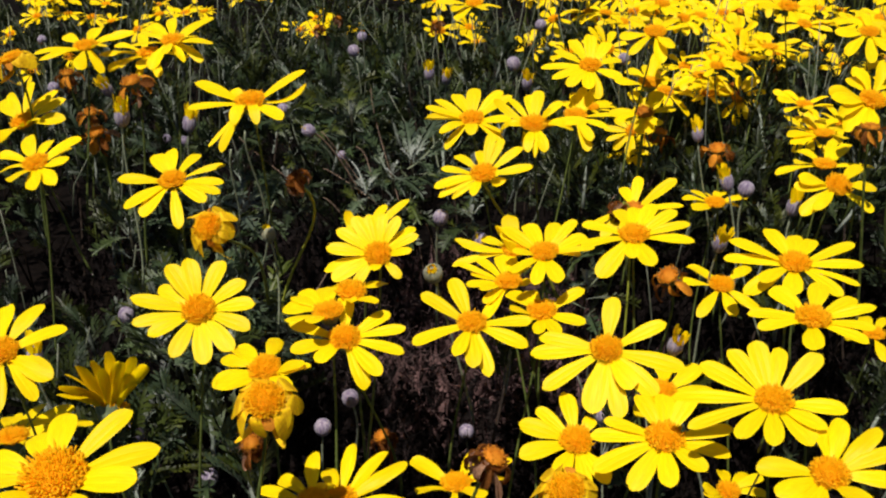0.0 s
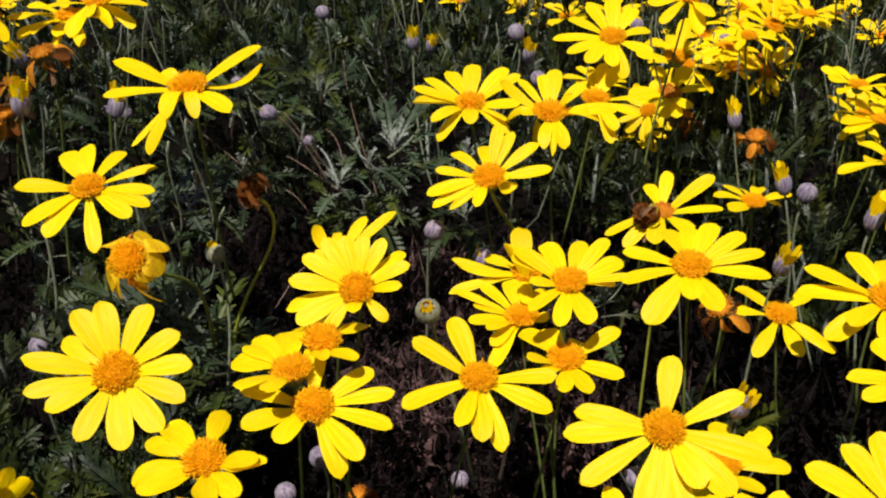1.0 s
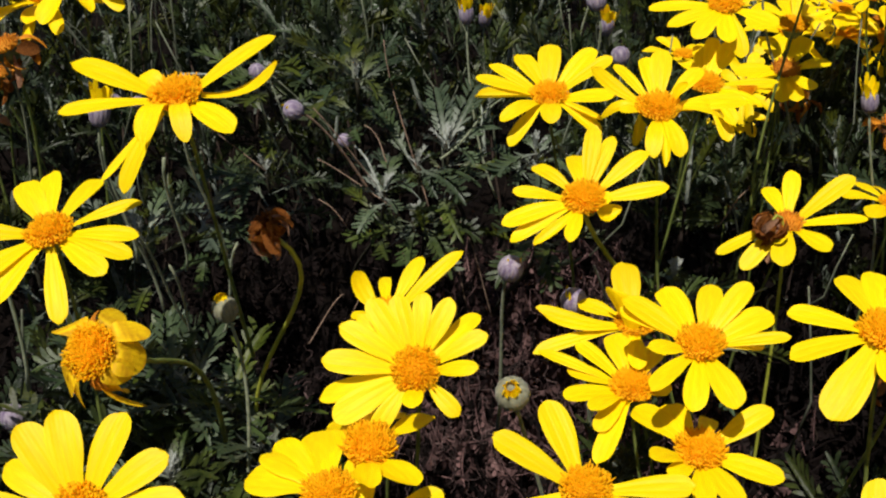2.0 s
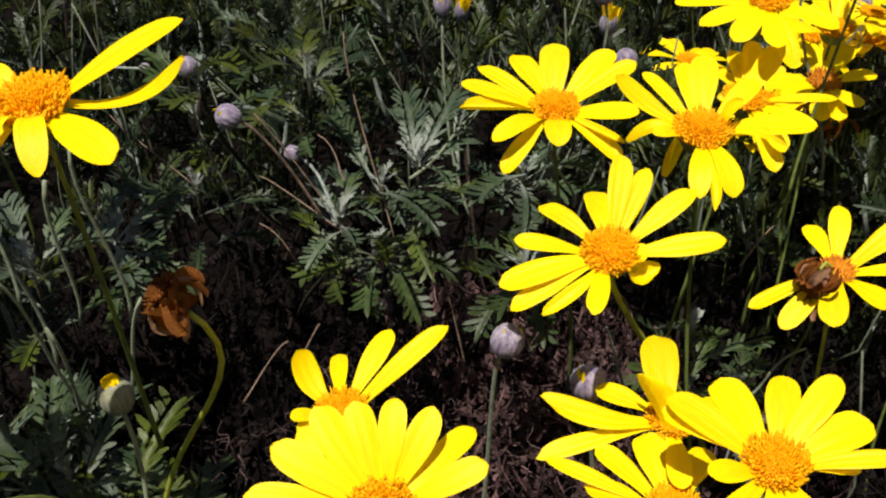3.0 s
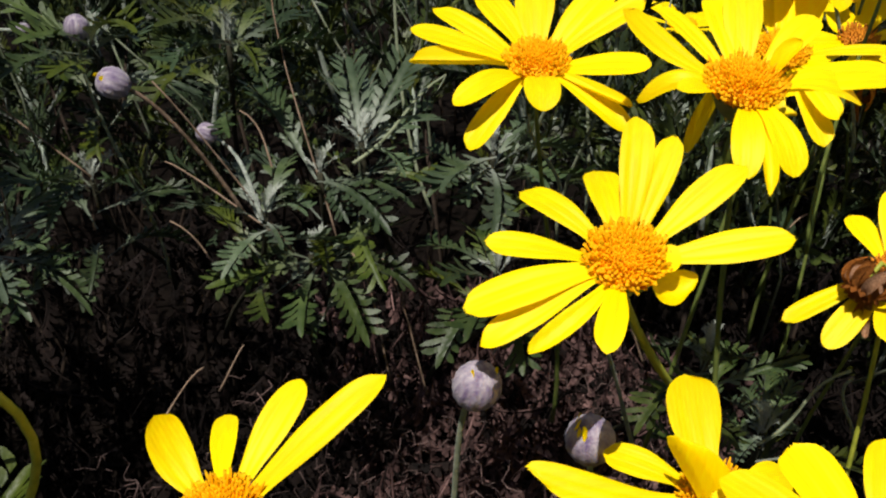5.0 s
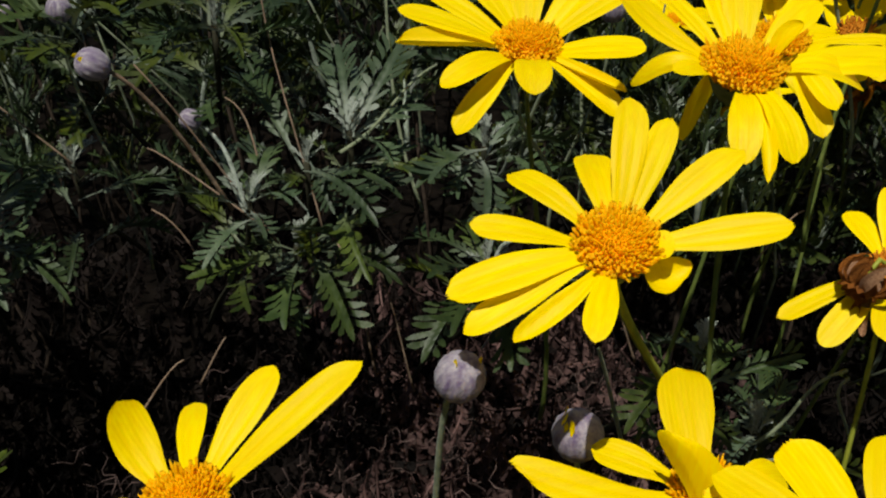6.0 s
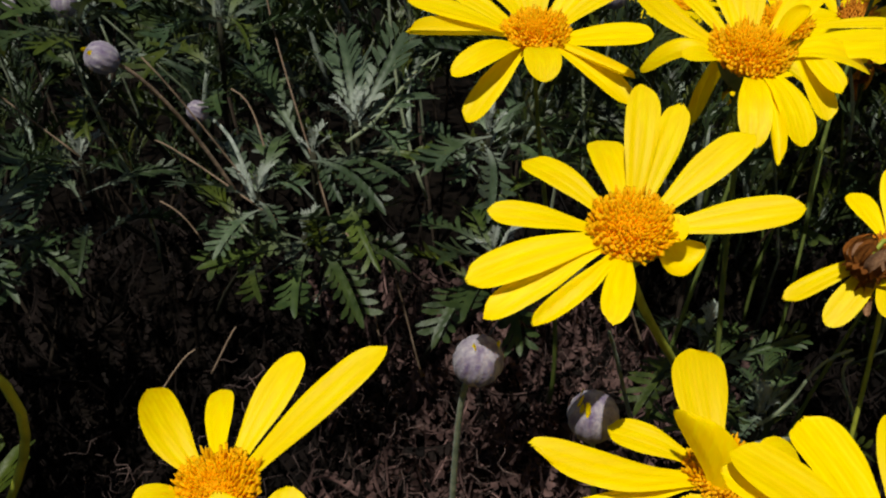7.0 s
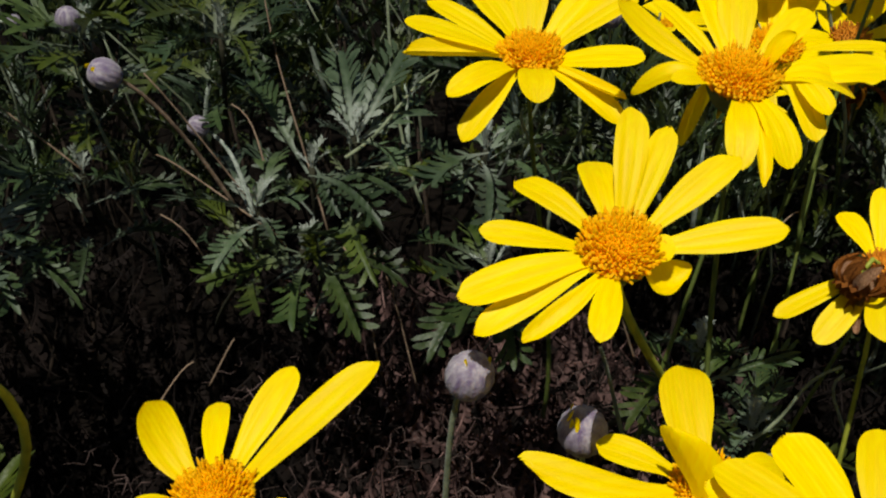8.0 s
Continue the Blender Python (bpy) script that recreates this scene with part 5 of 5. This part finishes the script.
withered((-0.0626, 0.4340, 0.3888), 0, size=0.8)
withered((-0.0270, 0.5820, 0.2896), 0, size=0.9)
withered((0.0364, 0.4070, 0.4016), 0)
withered((-0.1703, 0.6620, 0.4777), 1)
withered((0.1905, 0.7630, 0.3990), 1)
withered((0.1579, 0.8090, 0.3957), 1)
withered((0.1291, 0.5780, 0.3936), 1)
withered((0.2183, 0.5700, 0.4765), 1, size=0.75)
withered((-0.2930, 0.9010, 0.3864), 1)
withered((-0.2163, 0.7130, 0.4307), 1)
withered((-0.2396, 0.6650, 0.4908), 2)
withered((0.0641, 0.4070, 0.3862), 2)
withered((0.1313, 1.3040, 0.3782), 0, size=0.7)
withered((0.1632, 1.3010, 0.3705), 0, size=0.7)
withered((0.2785, 1.1060, 0.4191), 0, size=0.7)
withered((0.2381, 0.9330, 0.3955), 0, size=0.7)
withered((-0.0161, 1.0890, 0.4161), 0, size=0.7)
withered((-0.1448, 1.1740, 0.3941), 0, size=0.7)
withered((-0.1374, 1.2900, 0.3785), 0, size=0.7)
withered((0.3107, 1.0870, 0.3736), 1)
withered((-0.3121, 0.9140, 0.4160), 1)
dry_stem((-0.0482, 0.8000, 0.4331), (-0.0326, 0.7700, 0.3787))
dry_stem((-0.0208, 0.7350, 0.3682), (-0.0126, 0.7350, 0.3321))
dry_stem((-0.0117, 0.7420, 0.3621), (-0.0013, 0.7420, 0.3225))
dry_stem((-0.0578, 0.7750, 0.3987), (-0.0488, 0.7650, 0.3849))
dry_stem((-0.0812, 0.7600, 0.3665), (-0.0684, 0.7550, 0.3526))
dry_stem((-0.0788, 0.7550, 0.3899), (-0.0520, 0.7420, 0.3771))
dry_stem((-0.0555, 0.7300, 0.3380), (-0.0613, 0.7250, 0.3285))
dry_stem((-0.0665, 0.7200, 0.3367), (-0.0787, 0.7100, 0.3228))
dry_stem((-0.0760, 0.7420, 0.4210), (-0.0487, 0.7420, 0.3791))
dry_stem((0.0528, 0.7000, 0.3710), (0.0611, 0.7000, 0.3556))
dry_stem((0.1240, 0.7500, 0.3725), (0.1144, 0.7500, 0.3580))
dry_stem((-0.1413, 0.7800, 0.4048), (-0.1168, 0.7750, 0.3835))
dry_stem((-0.1378, 0.7700, 0.3960), (-0.1353, 0.7650, 0.3677))
green_stalk((0.1196, 0.6900, 0.3548), (0.0999, 0.6900, 0.3339))
green_stalk((0.0410, 0.6450, 0.3929), (0.0525, 0.6600, 0.3560))
green_stalk((0.0093, 0.7900, 0.4050), (-0.0136, 0.7620, 0.3931))
green_stalk((0.1257, 0.7000, 0.3446), (0.1281, 0.7000, 0.3213))
green_stalk((0.0275, 0.7000, 0.4271), (0.0371, 0.7200, 0.4000))
green_stalk((-0.0973, 0.6200, 0.4614), (-0.0948, 0.6300, 0.4159))
green_stalk((-0.1033, 0.6000, 0.4217), (-0.1059, 0.6200, 0.3742))
green_stalk((-0.0824, 0.6100, 0.4243), (-0.0934, 0.6200, 0.3888))
green_stalk((-0.1147, 0.6000, 0.4367), (-0.1078, 0.6200, 0.3891))
green_stalk((-0.1117, 0.6400, 0.3964), (-0.1088, 0.6300, 0.4364))
green_stalk((-0.1420, 0.6600, 0.4391), (-0.1384, 0.6600, 0.4006))


# ---- the field of flowers behind and beside ----
def scattered(x, y, z, rng, size=1.0, tip=58):
    n = rng.randrange(9, 14)
    lift = rng.uniform(-14, 16)
    petals = [(360 * i / n + rng.uniform(-11, 11), lift + rng.uniform(-16, 16), size * rng.uniform(19, 25)) for i in range(n) if rng.random() > 0.06]
    return daisy((x, y, z), rng.uniform(tip, 88), rng.uniform(-40, 40), petals, "small yellow daisy in the crowd of flowers behind", size)


rng = random.Random(21)
placed = []
tries = 0
while len(placed) < 250 and tries < 6000:
    tries += 1
    x, y = rng.uniform(-0.8, 0.95), rng.uniform(0.74, 1.6)
    if y < 0.98 and x < 0.15 + 0.10 * smooth(0.95, 0.74, y):
        continue
    if y < 1.6 and -0.30 - 0.1 * (y - 1) < x < 0.08 and rng.random() < (0.96 if y < 1.15 else 0.8):
        continue
    if x < 0.06 and y < 1.19 and x > -0.42:
        continue
    if x < -0.28 and rng.random() < (0.85 if y < 1.3 else 0.5):
        continue
    if abs(x) > 0.18 + 0.47 * y or any(math.hypot(x - a, y - b) < 0.030 for a, b in placed):
        continue
    placed.append((x, y))
    scattered(x, y, (0.445 if x > 0.08 else 0.418) - 0.05 * smooth(1.0, 1.7, y) + rng.uniform(-0.055, 0.02), rng, rng.uniform(0.74, 0.96))

# lower, smaller heads deeper in the crowd
for i in range(90):
    x, y = (rng.uniform(0.08, 0.62), rng.uniform(0.86, 1.35)) if i < 80 else (rng.uniform(-0.75, -0.26), rng.uniform(1.12, 1.4))
    if abs(x) > 0.16 + 0.46 * y or any(math.hypot(x - a, y - b) < 0.022 for a, b in placed):
        continue
    placed.append((x, y))
    scattered(x, y, 0.385 + rng.uniform(-0.03, 0.035), rng, rng.uniform(0.7, 0.9), 35)

# more of the same flowers over the rest of the bed, past counting
BLOOM_V, BLOOM_F = [], []
for i in range(11):
    t = 2 * math.pi * i / 11
    c, s = math.cos(t), math.sin(t)
    k = len(BLOOM_V)
    BLOOM_V += [(0.006 * c, 0.006 * s, 0.0), (0.017 * c - 0.0038 * s, 0.017 * s + 0.0038 * c, 0.002), (0.028 * c, 0.028 * s, 0.0), (0.017 * c + 0.0038 * s, 0.017 * s - 0.0038 * c, 0.002)]
    BLOOM_F.append((k, k + 3, k + 2, k + 1))
BLOOM_DISC = lathe([(0.0072, 0.0), (0.0066, 0.002), (0.004, 0.0034), (0.0006, 0.004)], 12)
BLOOM_STEM = tube([(0, 0, -0.11), (0.004, 0, -0.06), (0, 0, 0)], 0.0013, 0.001, 5)
rest = []
while len(rest) < 420:
    x, y = rng.uniform(-1.5, 1.5), rng.uniform(-0.3, 2.3)
    if math.hypot(x, (y - 0.95) * 0.85) > 1.25 or (abs(x) < 0.22 + 0.47 * y and y < 1.62):
        continue
    rest.append((0, pose(x, y, 0.43 + rng.uniform(-0.04, 0.03), rng.uniform(-5, 35), rng.uniform(-15, 15), rng.uniform(0, 30))))
tagged(joined("flower_petals", [(BLOOM_V, BLOOM_F)], rest, PETAL), "yellow daisies farther over the bed", "flowers", kind="stuff")
tagged(joined("flower_discs", [BLOOM_DISC], rest, DISC), "orange hearts of the farther daisies", "flowers", kind="stuff")
tagged(joined("flower_stalks", [BLOOM_STEM], rest, STALKS), "green stalks of the farther daisies", "stalks", kind="stuff")
